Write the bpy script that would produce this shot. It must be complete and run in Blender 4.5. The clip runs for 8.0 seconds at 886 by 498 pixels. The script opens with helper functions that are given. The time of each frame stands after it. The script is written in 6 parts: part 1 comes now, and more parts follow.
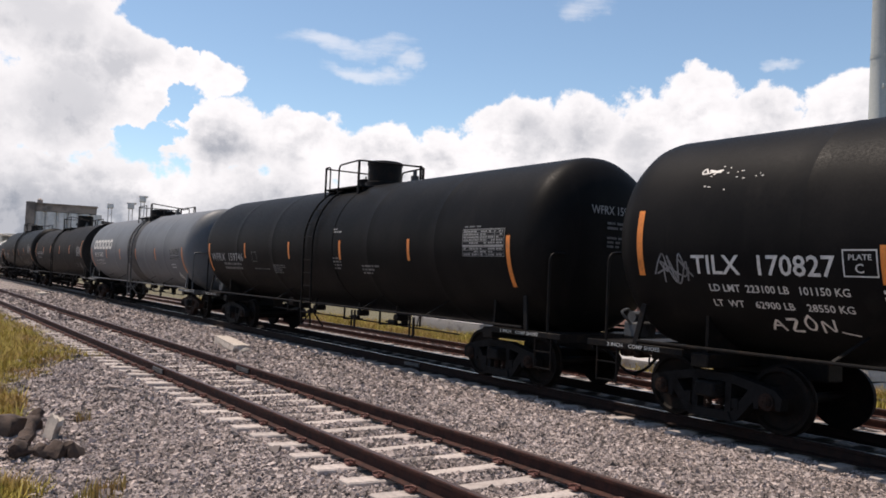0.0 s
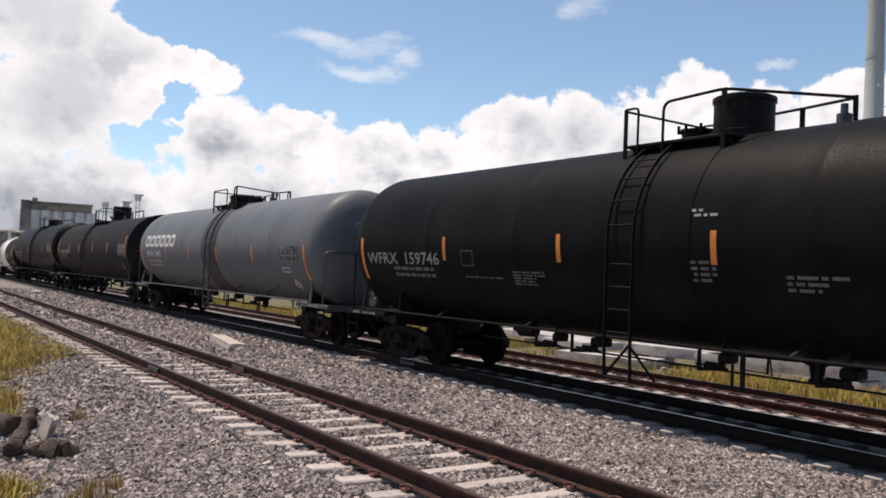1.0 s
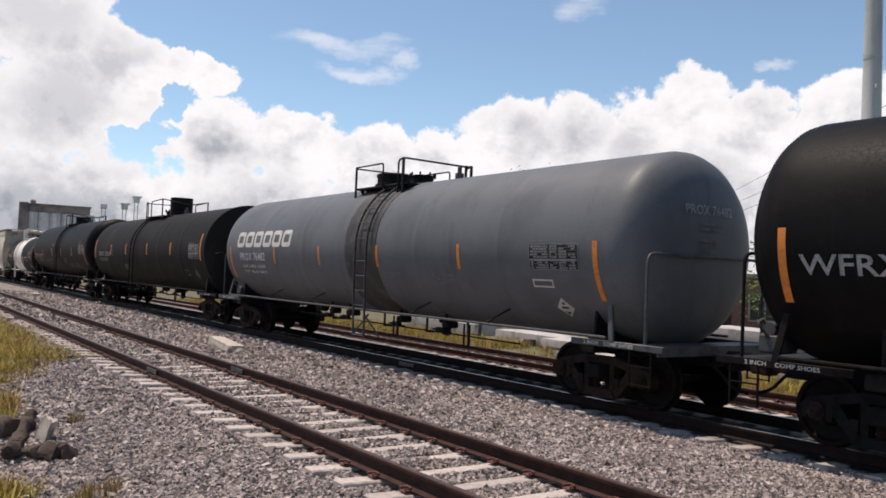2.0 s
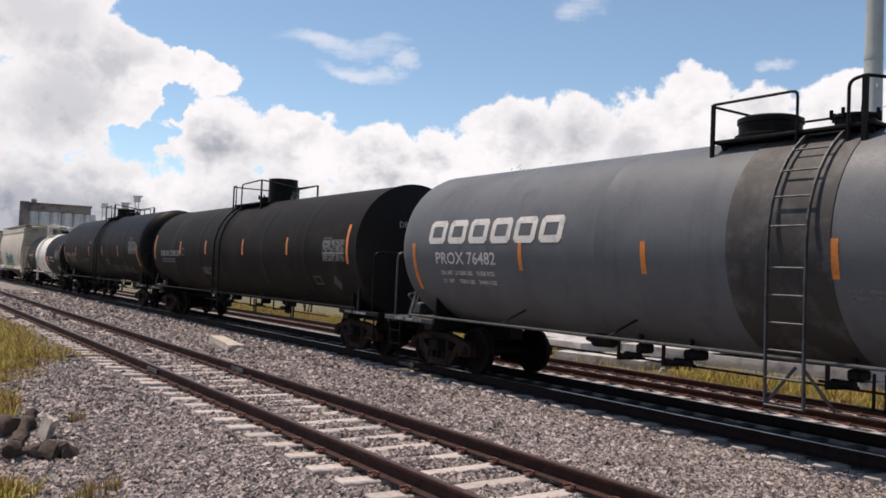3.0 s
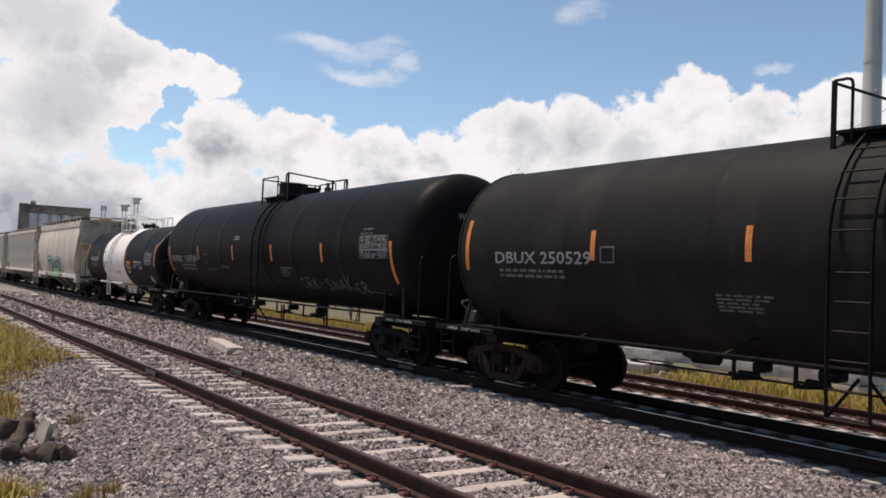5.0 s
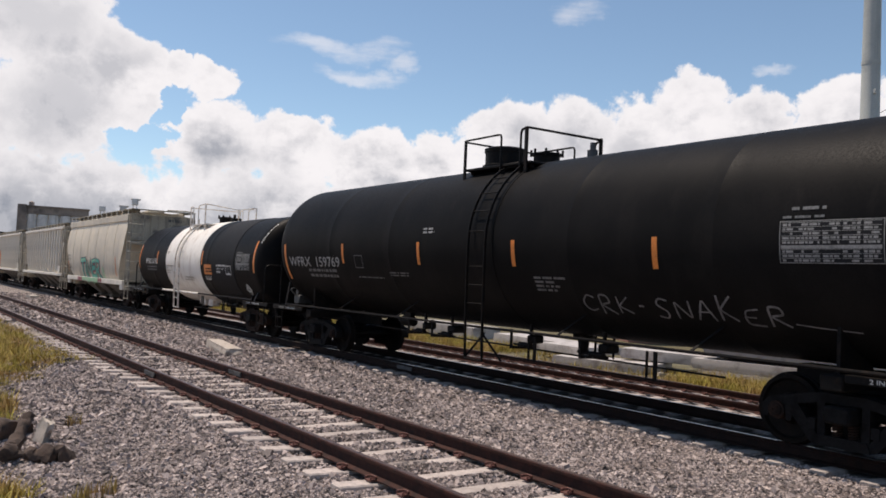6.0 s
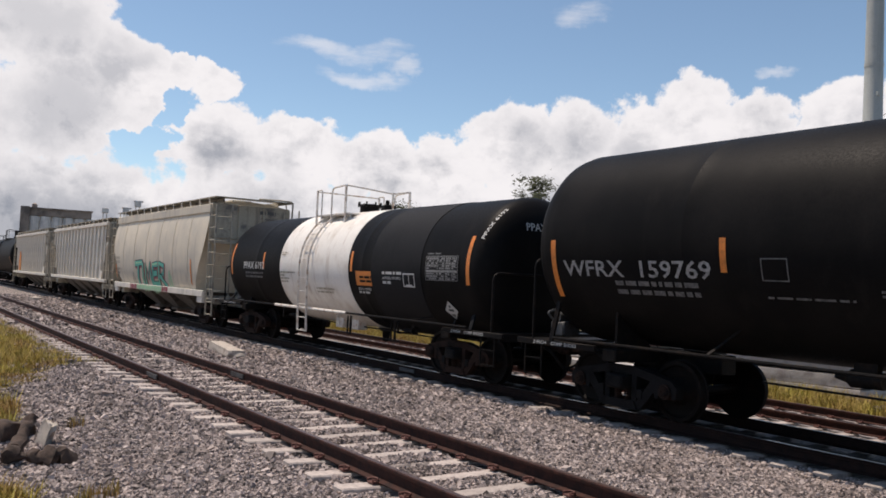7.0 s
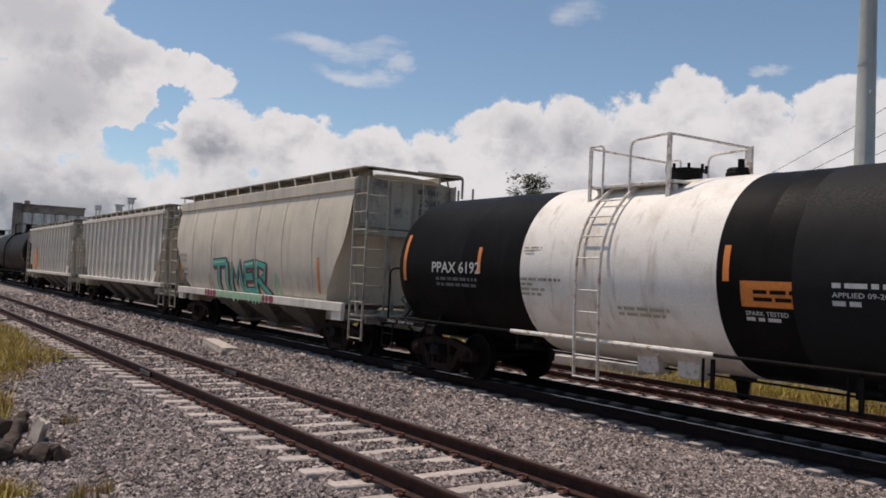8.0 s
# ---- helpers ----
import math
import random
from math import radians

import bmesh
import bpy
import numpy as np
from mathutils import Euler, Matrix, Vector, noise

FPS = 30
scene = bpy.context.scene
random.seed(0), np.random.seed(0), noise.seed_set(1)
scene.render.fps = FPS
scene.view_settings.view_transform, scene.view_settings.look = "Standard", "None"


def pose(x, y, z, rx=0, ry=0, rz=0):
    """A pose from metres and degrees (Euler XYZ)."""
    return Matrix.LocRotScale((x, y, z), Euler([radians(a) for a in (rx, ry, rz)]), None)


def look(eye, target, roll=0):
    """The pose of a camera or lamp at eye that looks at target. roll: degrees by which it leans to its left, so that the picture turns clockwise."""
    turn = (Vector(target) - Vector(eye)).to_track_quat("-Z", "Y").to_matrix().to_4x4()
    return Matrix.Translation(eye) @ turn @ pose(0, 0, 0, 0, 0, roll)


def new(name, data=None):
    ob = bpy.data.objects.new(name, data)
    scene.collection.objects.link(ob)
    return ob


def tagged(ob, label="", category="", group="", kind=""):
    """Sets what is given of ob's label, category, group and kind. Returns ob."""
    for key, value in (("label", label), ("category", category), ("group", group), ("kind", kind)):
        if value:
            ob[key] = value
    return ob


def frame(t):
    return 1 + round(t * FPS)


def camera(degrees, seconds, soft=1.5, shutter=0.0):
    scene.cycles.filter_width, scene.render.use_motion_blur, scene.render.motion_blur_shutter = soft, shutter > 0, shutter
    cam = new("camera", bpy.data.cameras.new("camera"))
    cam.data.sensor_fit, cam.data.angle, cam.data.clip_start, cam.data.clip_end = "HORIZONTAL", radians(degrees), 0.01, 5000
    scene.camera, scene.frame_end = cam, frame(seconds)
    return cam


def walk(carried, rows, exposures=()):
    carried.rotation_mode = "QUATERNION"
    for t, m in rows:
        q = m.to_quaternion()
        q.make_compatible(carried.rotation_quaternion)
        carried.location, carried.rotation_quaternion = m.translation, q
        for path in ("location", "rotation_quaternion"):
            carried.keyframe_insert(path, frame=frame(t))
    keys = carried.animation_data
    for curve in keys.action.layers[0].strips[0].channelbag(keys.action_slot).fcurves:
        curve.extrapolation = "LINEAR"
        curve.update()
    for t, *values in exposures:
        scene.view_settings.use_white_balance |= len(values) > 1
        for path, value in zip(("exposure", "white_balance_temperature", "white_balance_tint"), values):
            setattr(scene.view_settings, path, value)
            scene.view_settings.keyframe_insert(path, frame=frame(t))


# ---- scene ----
# The camera stands beside the tracks and only sways a little. x runs across the
# tracks, y along them, z = 0 is the rail head of the nearer track.
EYE = (0.0, 0.0, 1.83)


def aim(yaw, pitch, roll):
    y, p = radians(yaw), radians(pitch)
    d = Vector((math.sin(y) * math.cos(p), math.cos(y) * math.cos(p), math.sin(p)))
    return look(EYE, Vector(EYE) + 10 * d, roll)


cam = camera(56.32, 8.0, soft=1.7)
walk(cam, [
    (0.0, aim(34.09, 1.91, 2.49)),
    (0.5, aim(34.28, 1.87, 2.50)),
    (1.0, aim(34.38, 1.85, 2.56)),
    (1.5, aim(34.43, 2.01, 2.48)),
    (2.0, aim(34.47, 1.94, 2.42)),
    (3.5, aim(34.44, 1.90, 2.53)),
    (4.0, aim(34.62, 1.82, 2.50)),
    (4.5, aim(34.45, 2.02, 2.62)),
    (6.0, aim(34.56, 2.19, 2.62)),
    (6.5, aim(34.56, 2.23, 2.59)),
    (7.0, aim(34.39, 2.33, 2.66)),
    (7.5, aim(34.41, 2.10, 2.60)),
    (8.0, aim(34.81, 2.17, 2.72)),
], exposures=[(0.0, 0.04, 6950, 15), (2.0, 0.0, 6950, 15), (4.5, -0.06, 6950, 15), (6.5, -0.12, 6950, 15), (7.3, -0.20, 6950, 15), (8.0, -0.42, 6950, 15)])

# ---- light: high sun through broken cumulus ----
SUN_DIR = Vector((-0.15, 0.33, 0.92)).normalized()
sun = new("sun", bpy.data.lights.new("sun", "SUN"))
sun.data.energy, sun.data.angle, sun.data.color = 4.7, radians(0.6), (1.0, 0.92, 0.82)
sun.matrix_world = look(SUN_DIR * 100, (0, 0, 0))

world = bpy.data.worlds.new("sky")
scene.world = world
world.use_nodes = True
WN, WL = world.node_tree.nodes, world.node_tree.links
WN.clear()


def wmath(op, a, b=None, c=None, clamp=False):
    n = WN.new("ShaderNodeMath")
    n.operation, n.use_clamp = op, clamp
    for i, v in enumerate((a, b, c)):
        if v is None:
            continue
        if isinstance(v, (int, float)):
            n.inputs[i].default_value = v
        else:
            WL.new(v, n.inputs[i])
    return n.outputs[0]


def wstep(v, lo, hi, a=0.0, b=1.0):
    n = WN.new("ShaderNodeMapRange")
    n.interpolation_type = "SMOOTHSTEP"
    WL.new(v, n.inputs[0])
    for i, x in enumerate((lo, hi, a, b)):
        n.inputs[i + 1].default_value = x
    return n.outputs[0]


def wnoise(vec, scale, detail, rough, offset=(0, 0, 0), stretch=(1, 1, 1)):
    m = WN.new("ShaderNodeMapping")
    m.inputs["Location"].default_value, m.inputs["Scale"].default_value = offset, stretch
    WL.new(vec, m.inputs["Vector"])
    n = WN.new("ShaderNodeTexNoise")
    n.inputs["Scale"].default_value, n.inputs["Detail"].default_value, n.inputs["Roughness"].default_value = scale, detail, rough
    WL.new(m.outputs[0], n.inputs["Vector"])
    return n.outputs["Fac"]


def make_sky():
    tc = WN.new("ShaderNodeTexCoord")
    sep = WN.new("ShaderNodeSeparateXYZ")
    WL.new(tc.outputs["Generated"], sep.inputs[0])
    x, y, z = sep.outputs
    az = wmath("MULTIPLY", wmath("ARCTAN2", x, y), 57.2958)
    el = wmath("MULTIPLY", wmath("ARCSINE", z), 57.2958)
    gen = tc.outputs["Generated"]
    # billows push the heaps' outlines about
    az = wmath("ADD", az, wmath("MULTIPLY", wmath("SUBTRACT", wnoise(gen, 13.0, 5, 0.6, (7.0, 3.0, 5.0)), 0.5), 5.0))
    el = wmath("ADD", el, wmath("MULTIPLY", wmath("SUBTRACT", wnoise(gen, 12.0, 5, 0.6, (2.0, 8.0, 1.0)), 0.5), 4.0))
    ground = wmath("MAXIMUM", el, 0.0)
    # cumulus heaps: azimuth, elevation, half width, half height (degrees)
    heaps = [(9.2, 10.4, 5.4, 3.6), (6.5, 15.0, 6.0, 3.6), (12.8, 12.8, 2.8, 2.6), (2.0, 9.0, 6.0, 5.0), (18.4, 12.4, 2.1, 1.5), (15.9, 12.9, 0.9, 1.2), (18.8, 8.2, 4.0, 3.0), (24.3, 8.6, 3.6, 2.6),
             (29.5, 7.4, 4.2, 2.4), (34.0, 7.6, 3.6, 2.4), (38.5, 9.4, 4.0, 3.0), (43.8, 10.2, 3.4, 2.8), (47.4, 10.2, 3.4, 3.2), (50.6, 12.0, 3.2, 2.9), (55.0, 10.3, 2.8, 2.6), (59.8, 11.2, 2.7, 2.5),
             (50.0, 7.0, 6.0, 3.6), (58.0, 7.0, 6.0, 3.6), (42.0, 5.5, 6.0, 3.2), (67.0, 11.0, 5.0, 4.0), (79.0, 8.0, 8.0, 4.0), (-12.0, 9.0, 9.0, 5.0), (-32.0, 12.0, 10.0, 6.0), (102.0, 10.0, 12.0, 6.0)]
    best = None
    for a, e, w, h in heaps:
        d = wmath("SQRT", wmath("ADD", wmath("POWER", wmath("DIVIDE", wmath("SUBTRACT", az, a), w), 2.0),
                                wmath("POWER", wmath("DIVIDE", wmath("SUBTRACT", el, e), h), 2.0)))
        best = d if best is None else wmath("MINIMUM", best, d)
    # the cloud deck along the horizon
    deck = wmath("ADD", wmath("DIVIDE", wmath("SUBTRACT", ground, 5.2), 5.5), 0.60)
    best = wmath("MINIMUM", best, deck)
    # scattered heaps over the rest of the sky
    rest = wnoise(gen, 2.3, 3, 0.5, (3.1, 1.7, 0.4))
    away = wstep(wmath("ABSOLUTE", wmath("SUBTRACT", az, 34.0)), 38.0, 60.0)
    high = wstep(el, 24.0, 36.0)
    rest = wmath("SUBTRACT", 1.55, wmath("MULTIPLY", wmath("MULTIPLY", wmath("MAXIMUM", away, high), rest), 0.66))
    best = wmath("MINIMUM", best, rest)
    puff = wnoise(gen, 11.0, 9, 0.60)
    fine = wnoise(gen, 34.0, 6, 0.62, (4.0, 2.0, 1.0))
    dens = wmath("SUBTRACT", 1.0, best)
    dens = wmath("ADD", dens, wmath("MULTIPLY", wmath("SUBTRACT", puff, 0.5), 1.3))
    dens = wmath("ADD", dens, wmath("MULTIPLY", wmath("SUBTRACT", fine, 0.5), 0.55))
    # clear gaps between the heaps
    for a, e, w, h in [(14.3, 8.4, 1.3, 0.6), (15.2, 10.6, 0.7, 1.0)]:
        d = wmath("ADD", wmath("POWER", wmath("DIVIDE", wmath("SUBTRACT", az, a), w), 2.0), wmath("POWER", wmath("DIVIDE", wmath("SUBTRACT", el, e), h), 2.0))
        dens = wmath("SUBTRACT", dens, wstep(d, 2.6, 0.0, 0.0, 0.50))
    mask = wstep(dens, -0.03, 0.14)
    # thin high veils
    veil = wnoise(gen, 7.0, 8, 0.62, (0.3, 2.2, 0.0), (1.0, 1.6, 6.0))
    vd = None
    for a, e, w, h in [(27.0, 15.5, 5.6, 1.1), (27.6, 13.6, 3.8, 0.8), (31.0, 14.6, 1.6, 0.7), (43.5, 18.6, 3.0, 1.2), (56.0, 14.6, 1.6, 0.5)]:
        d = wmath("ADD", wmath("POWER", wmath("DIVIDE", wmath("SUBTRACT", az, a), w), 2.0),
                  wmath("POWER", wmath("DIVIDE", wmath("SUBTRACT", el, e), h), 2.0))
        vd = d if vd is None else wmath("MINIMUM", vd, d)
    vmask = wmath("MULTIPLY", wstep(wmath("SUBTRACT", wmath("MULTIPLY", veil, 2.4), wmath("MULTIPLY", vd, 0.9)), 0.45, 1.6), 0.55)
    mask = wmath("MAXIMUM", mask, vmask)
    # bright tops, grey undersides
    under = wnoise(gen, 6.5, 7, 0.58, (0.0, 0.0, 0.045), (1.0, 1.0, 1.6))
    low = wstep(el, 13.0, 4.0)
    west = wstep(az, 17.0, 6.0)
    lump = wnoise(gen, 22.0, 6, 0.6, (1.0, 0.0, 0.02), (1.0, 1.0, 1.5))
    under = wmath("ADD", wmath("MULTIPLY", under, 0.65), wmath("MULTIPLY", lump, 0.35))
    shade = wmath("MULTIPLY", wstep(wmath("ADD", under, wmath("MULTIPLY", west, 0.19)), 0.41, 0.60), wstep(dens, 0.0, 0.9, 0.15, 1.0))
    above = wnoise(gen, 11.0, 9, 0.60, (0.0, 0.0, 0.022))
    emb = wmath("MULTIPLY", wmath("SUBTRACT", above, puff), 5.5, clamp=True)
    emb = wmath("MULTIPLY", emb, wstep(dens, 0.05, 0.45))
    shade = wmath("ADD", wmath("MULTIPLY", shade, 0.75), wmath("MULTIPLY", emb, 0.55), clamp=True)
    shade = wmath("MULTIPLY", shade, wmath("ADD", 0.58, wmath("MULTIPLY", low, 0.42)))
    tone = WN.new("ShaderNodeMix")
    tone.data_type = "RGBA"
    tone.inputs[6].default_value, tone.inputs[7].default_value = (0.96, 0.99, 1.04, 1), (0.31, 0.355, 0.43, 1)
    WL.new(shade, tone.inputs[0])
    sky = WN.new("ShaderNodeTexSky")
    sky.sky_type, sky.sun_disc = "NISHITA", False
    sky.sun_elevation = math.asin(SUN_DIR.z)
    sky.sun_rotation = math.atan2(SUN_DIR.x, SUN_DIR.y)
    sky.altitude, sky.air_density, sky.dust_density, sky.ozone_density = 1800, 1.0, 1.2, 1.6
    b1, b2, mix, out = (WN.new(k) for k in ("ShaderNodeBackground", "ShaderNodeBackground", "ShaderNodeMixShader", "ShaderNodeOutputWorld"))
    tint = WN.new("ShaderNodeMix")
    tint.data_type, tint.blend_type = "RGBA", "MULTIPLY"
    tint.inputs[0].default_value, tint.inputs[7].default_value = 1.0, (1.0, 1.08, 1.02, 1)
    WL.new(sky.outputs[0], tint.inputs[6])
    WL.new(tint.outputs[2], b1.inputs[0])
    b1.inputs[1].default_value = 0.15
    WL.new(tone.outputs[2], b2.inputs[0])
    b2.inputs[1].default_value = 1.0
    WL.new(mask, mix.inputs[0])
    WL.new(b1.outputs[0], mix.inputs[1])
    WL.new(b2.outputs[0], mix.inputs[2])
    WL.new(mix.outputs[0], out.inputs[0])


make_sky()

# ---- materials ----


def mat(name, base, rough=0.6, metal=0.0, spots=None, spot_at=(0.5, 0.65), spot_scale=3.0, grain=0.12, grain_scale=30.0, bump=0.15, bump_scale=60.0,
        streak=None, streak_scale=(6.0, 6.0, 0.5), streak_at=(0.52, 0.75), rand=0.0, island=0.0, spec=0.5):
    """A surface with grain, blotches of a second colour and run-down streaks."""
    m = bpy.data.materials.new(name)
    m.use_nodes = True
    N, L = m.node_tree.nodes, m.node_tree.links
    bs = N["Principled BSDF"]
    tc = N.new("ShaderNodeTexCoord")

    def noise_at(scale, detail=5, stretch=None, rough_=0.6):
        n = N.new("ShaderNodeTexNoise")
        n.inputs["Scale"].default_value, n.inputs["Detail"].default_value, n.inputs["Roughness"].default_value = scale, detail, rough_
        if stretch:
            mp = N.new("ShaderNodeMapping")
            mp.inputs["Scale"].default_value = stretch
            L.new(tc.outputs["Object"], mp.inputs[0])
            L.new(mp.outputs[0], n.inputs["Vector"])
        else:
            L.new(tc.outputs["Object"], n.inputs["Vector"])
        return n.outputs["Fac"]

    def ranged(v, a, b, c=0.0, d=1.0):
        n = N.new("ShaderNodeMapRange")
        L.new(v, n.inputs[0])
        for i, x in enumerate((a, b, c, d)):
            n.inputs[i + 1].default_value = x
        return n.outputs[0]

    def blend(fac, a, b, kind="MIX"):
        n = N.new("ShaderNodeMix")
        n.data_type, n.blend_type = "RGBA", kind
        for i, v in ((0, fac), (6, a), (7, b)):
            if isinstance(v, (int, float)):
                n.inputs[i].default_value = v
            elif isinstance(v, tuple):
                n.inputs[i].default_value = (*v, 1)
            else:
                L.new(v, n.inputs[i])
        return n.outputs[2]

    col = tuple(base)
    if spots:
        col = blend(ranged(noise_at(spot_scale, 7), *spot_at), col, spots)
    if streak:
        col = blend(ranged(noise_at(1.0, 6, streak_scale), *streak_at, 0.0, 0.85), col, streak)
    g = noise_at(grain_scale, 4)
    lo, hi = 1 - grain * 1.6, 1 + grain * 1.6
    v = N.new("ShaderNodeMapRange")
    L.new(g, v.inputs[0])
    for i, x in enumerate((0.3, 0.7, lo, hi)):
        v.inputs[i + 1].default_value = x
    tone = v.outputs[0]
    if rand or island:
        src = N.new("ShaderNodeObjectInfo").outputs["Random"] if rand else N.new("ShaderNodeNewGeometry").outputs["Random Per Island"]
        k = rand or island
        mu = N.new("ShaderNodeMath")
        mu.operation = "MULTIPLY"
        L.new(tone, mu.inputs[0])
        L.new(ranged(src, 0, 1, 1 - k, 1 + k), mu.inputs[1])
        tone = mu.outputs[0]
    hsv = N.new("ShaderNodeHueSaturation")
    L.new(tone, hsv.inputs["Value"])
    if isinstance(col, tuple):
        hsv.inputs["Color"].default_value = (*col, 1)
    else:
        L.new(col, hsv.inputs["Color"])
    L.new(hsv.outputs[0], bs.inputs["Base Color"])
    bs.inputs["Metallic"].default_value = metal
    bs.inputs["Specular IOR Level"].default_value = spec
    L.new(ranged(g, 0.3, 0.7, max(0.05, rough - 0.1), min(1.0, rough + 0.1)), bs.inputs["Roughness"])
    if bump:
        b = N.new("ShaderNodeBump")
        b.inputs["Strength"].default_value, b.inputs["Distance"].default_value = bump, 0.02
        L.new(noise_at(bump_scale, 4), b.inputs["Height"])
        L.new(b.outputs[0], bs.inputs["Normal"])
    return m


def tie_shade_material():
    """A concrete tie: pale ends, the train's shade painted on between the rails."""
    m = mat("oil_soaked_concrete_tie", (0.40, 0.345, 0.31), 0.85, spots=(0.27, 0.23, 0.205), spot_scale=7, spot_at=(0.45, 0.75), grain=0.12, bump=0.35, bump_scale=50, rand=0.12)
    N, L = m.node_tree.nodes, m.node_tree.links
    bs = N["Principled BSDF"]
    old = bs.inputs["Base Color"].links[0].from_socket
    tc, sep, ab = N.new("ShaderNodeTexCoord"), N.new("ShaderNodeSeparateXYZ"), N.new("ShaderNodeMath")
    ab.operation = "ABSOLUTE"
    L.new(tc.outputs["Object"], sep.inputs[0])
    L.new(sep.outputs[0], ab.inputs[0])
    # dark middle stands in for the shadow of the passing cars
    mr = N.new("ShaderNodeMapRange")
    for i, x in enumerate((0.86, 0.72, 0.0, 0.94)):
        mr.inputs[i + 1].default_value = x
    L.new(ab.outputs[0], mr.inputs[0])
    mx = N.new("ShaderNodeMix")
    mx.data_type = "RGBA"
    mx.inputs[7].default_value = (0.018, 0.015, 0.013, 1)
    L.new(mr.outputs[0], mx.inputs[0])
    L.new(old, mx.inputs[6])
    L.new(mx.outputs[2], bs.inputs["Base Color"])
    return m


M_BLACK = mat("black_tank_paint", (0.0078, 0.0075, 0.0074), 0.5, spots=(0.0128, 0.0118, 0.0112), spot_scale=0.7, spot_at=(0.42, 0.66), grain=0.10, bump=0.05, bump_scale=8,
              streak=(0.020, 0.018, 0.0165), streak_scale=(3.0, 2.6, 0.25), streak_at=(0.55, 0.85), spec=0.05)
M_BLACK2 = mat("faded_black_tank_paint", (0.0205, 0.0186, 0.0175), 0.6, spots=(0.031, 0.028, 0.0255), spot_scale=0.6, grain=0.1, bump=0.05, bump_scale=8,
               streak=(0.044, 0.040, 0.036), streak_scale=(2.0, 1.8, 0.22), streak_at=(0.55, 0.85), spec=0.05)
M_GREY = mat("slate_grey_tank_paint", (0.125, 0.131, 0.138), 0.5, spots=(0.088, 0.092, 0.097), spot_scale=0.8, spot_at=(0.45, 0.75), grain=0.06, bump=0.04, bump_scale=7,
             streak=(0.06, 0.058, 0.056), streak_scale=(2.2, 2.0, 0.2), streak_at=(0.55, 0.85), spec=0.2)
M_SOOT = mat("sooty_spill_band", (0.040, 0.036, 0.033), 0.7, spots=(0.085, 0.080, 0.078), spot_scale=2.2, grain=0.2, streak=(0.02, 0.017, 0.015), streak_scale=(5, 5, 0.3))
M_WHITE = mat("stained_white_paint", (0.82, 0.78, 0.71), 0.5, spots=(0.62, 0.55, 0.46), spot_scale=1.6, spot_at=(0.48, 0.75), grain=0.05, bump=0.05, bump_scale=10,
              streak=(0.36, 0.25, 0.17), streak_scale=(3.0, 4.5, 0.30), streak_at=(0.56, 0.80))
M_GREYBAND = mat("grey_primer_band", (0.020, 0.020, 0.021), 0.6, spec=0.1, grain=0.1, bump=0.05, bump_scale=8)
M_PRIMER = mat("worn_grey_primer", (0.017, 0.017, 0.018), 0.65, spots=(0.012, 0.012, 0.0125), spot_scale=0.8, spec=0.1, grain=0.1, bump=0.05, bump_scale=8)
M_IRON = mat("black_ironwork", (0.010, 0.0095, 0.0095), 0.5, spots=(0.020, 0.015, 0.012), spot_scale=6, grain=0.2, spec=0.07)
M_GALV = mat("worn_grey_ironwork", (0.060, 0.062, 0.064), 0.55, spots=(0.028, 0.025, 0.023), spot_scale=6, grain=0.2)
M_WHITEIRON = mat("white_ironwork", (0.70, 0.66, 0.60), 0.5, spots=(0.36, 0.22, 0.13), spot_scale=9, spot_at=(0.52, 0.68), grain=0.1)
M_CAST = mat("rusty_cast_steel", (0.030, 0.018, 0.014), 0.75, spots=(0.010, 0.008, 0.0075), spot_scale=5, grain=0.25, bump=0.3, spec=0.07)
M_CAST2 = mat("sooty_cast_steel", (0.012, 0.0115, 0.0118), 0.65, spots=(0.006, 0.0055, 0.0055), spot_scale=5, grain=0.25, bump=0.3, spec=0.07)
M_TREAD = mat("dark_wheel_steel", (0.008, 0.0068, 0.0062), 0.6, spots=(0.015, 0.010, 0.008), spot_scale=7, grain=0.2, spec=0.07)
M_ORANGE = mat("orange_reflective_tape", (0.72, 0.22, 0.035), 0.45, spots=(0.50, 0.16, 0.03), spot_scale=5, grain=0.1)
M_LETTER = mat("off_white_lettering", (0.56, 0.55, 0.52), 0.55, spots=(0.42, 0.41, 0.39), spot_scale=7, spot_at=(0.5, 0.8), grain=0.12, bump=0)
M_MIDLET = mat("weathered_lettering", (0.30, 0.295, 0.285), 0.6, spots=(0.20, 0.20, 0.19), spot_scale=8, grain=0.25, bump=0)
M_STENCIL = mat("stencil_print_paint", (0.25, 0.245, 0.235), 0.6, spots=(0.17, 0.17, 0.16), spot_scale=5, grain=0.2, bump=0)
M_SPRAY = mat("thin_grey_spray", (0.17, 0.17, 0.175), 0.6, spots=(0.05, 0.05, 0.05), spot_scale=4, spot_at=(0.45, 0.7), grain=0.2, bump=0)
M_DIM = mat("faded_lettering", (0.13, 0.13, 0.128), 0.6, spots=(0.06, 0.06, 0.06), spot_scale=9, grain=0.3, bump=0)
M_CREAM = mat("cream_lettering", (0.66, 0.62, 0.56), 0.5, spots=(0.48, 0.46, 0.43), spot_scale=5, grain=0.08, bump=0)
M_DARKMARK = mat("dark_lettering", (0.10, 0.10, 0.10), 0.6, grain=0.3, bump=0)
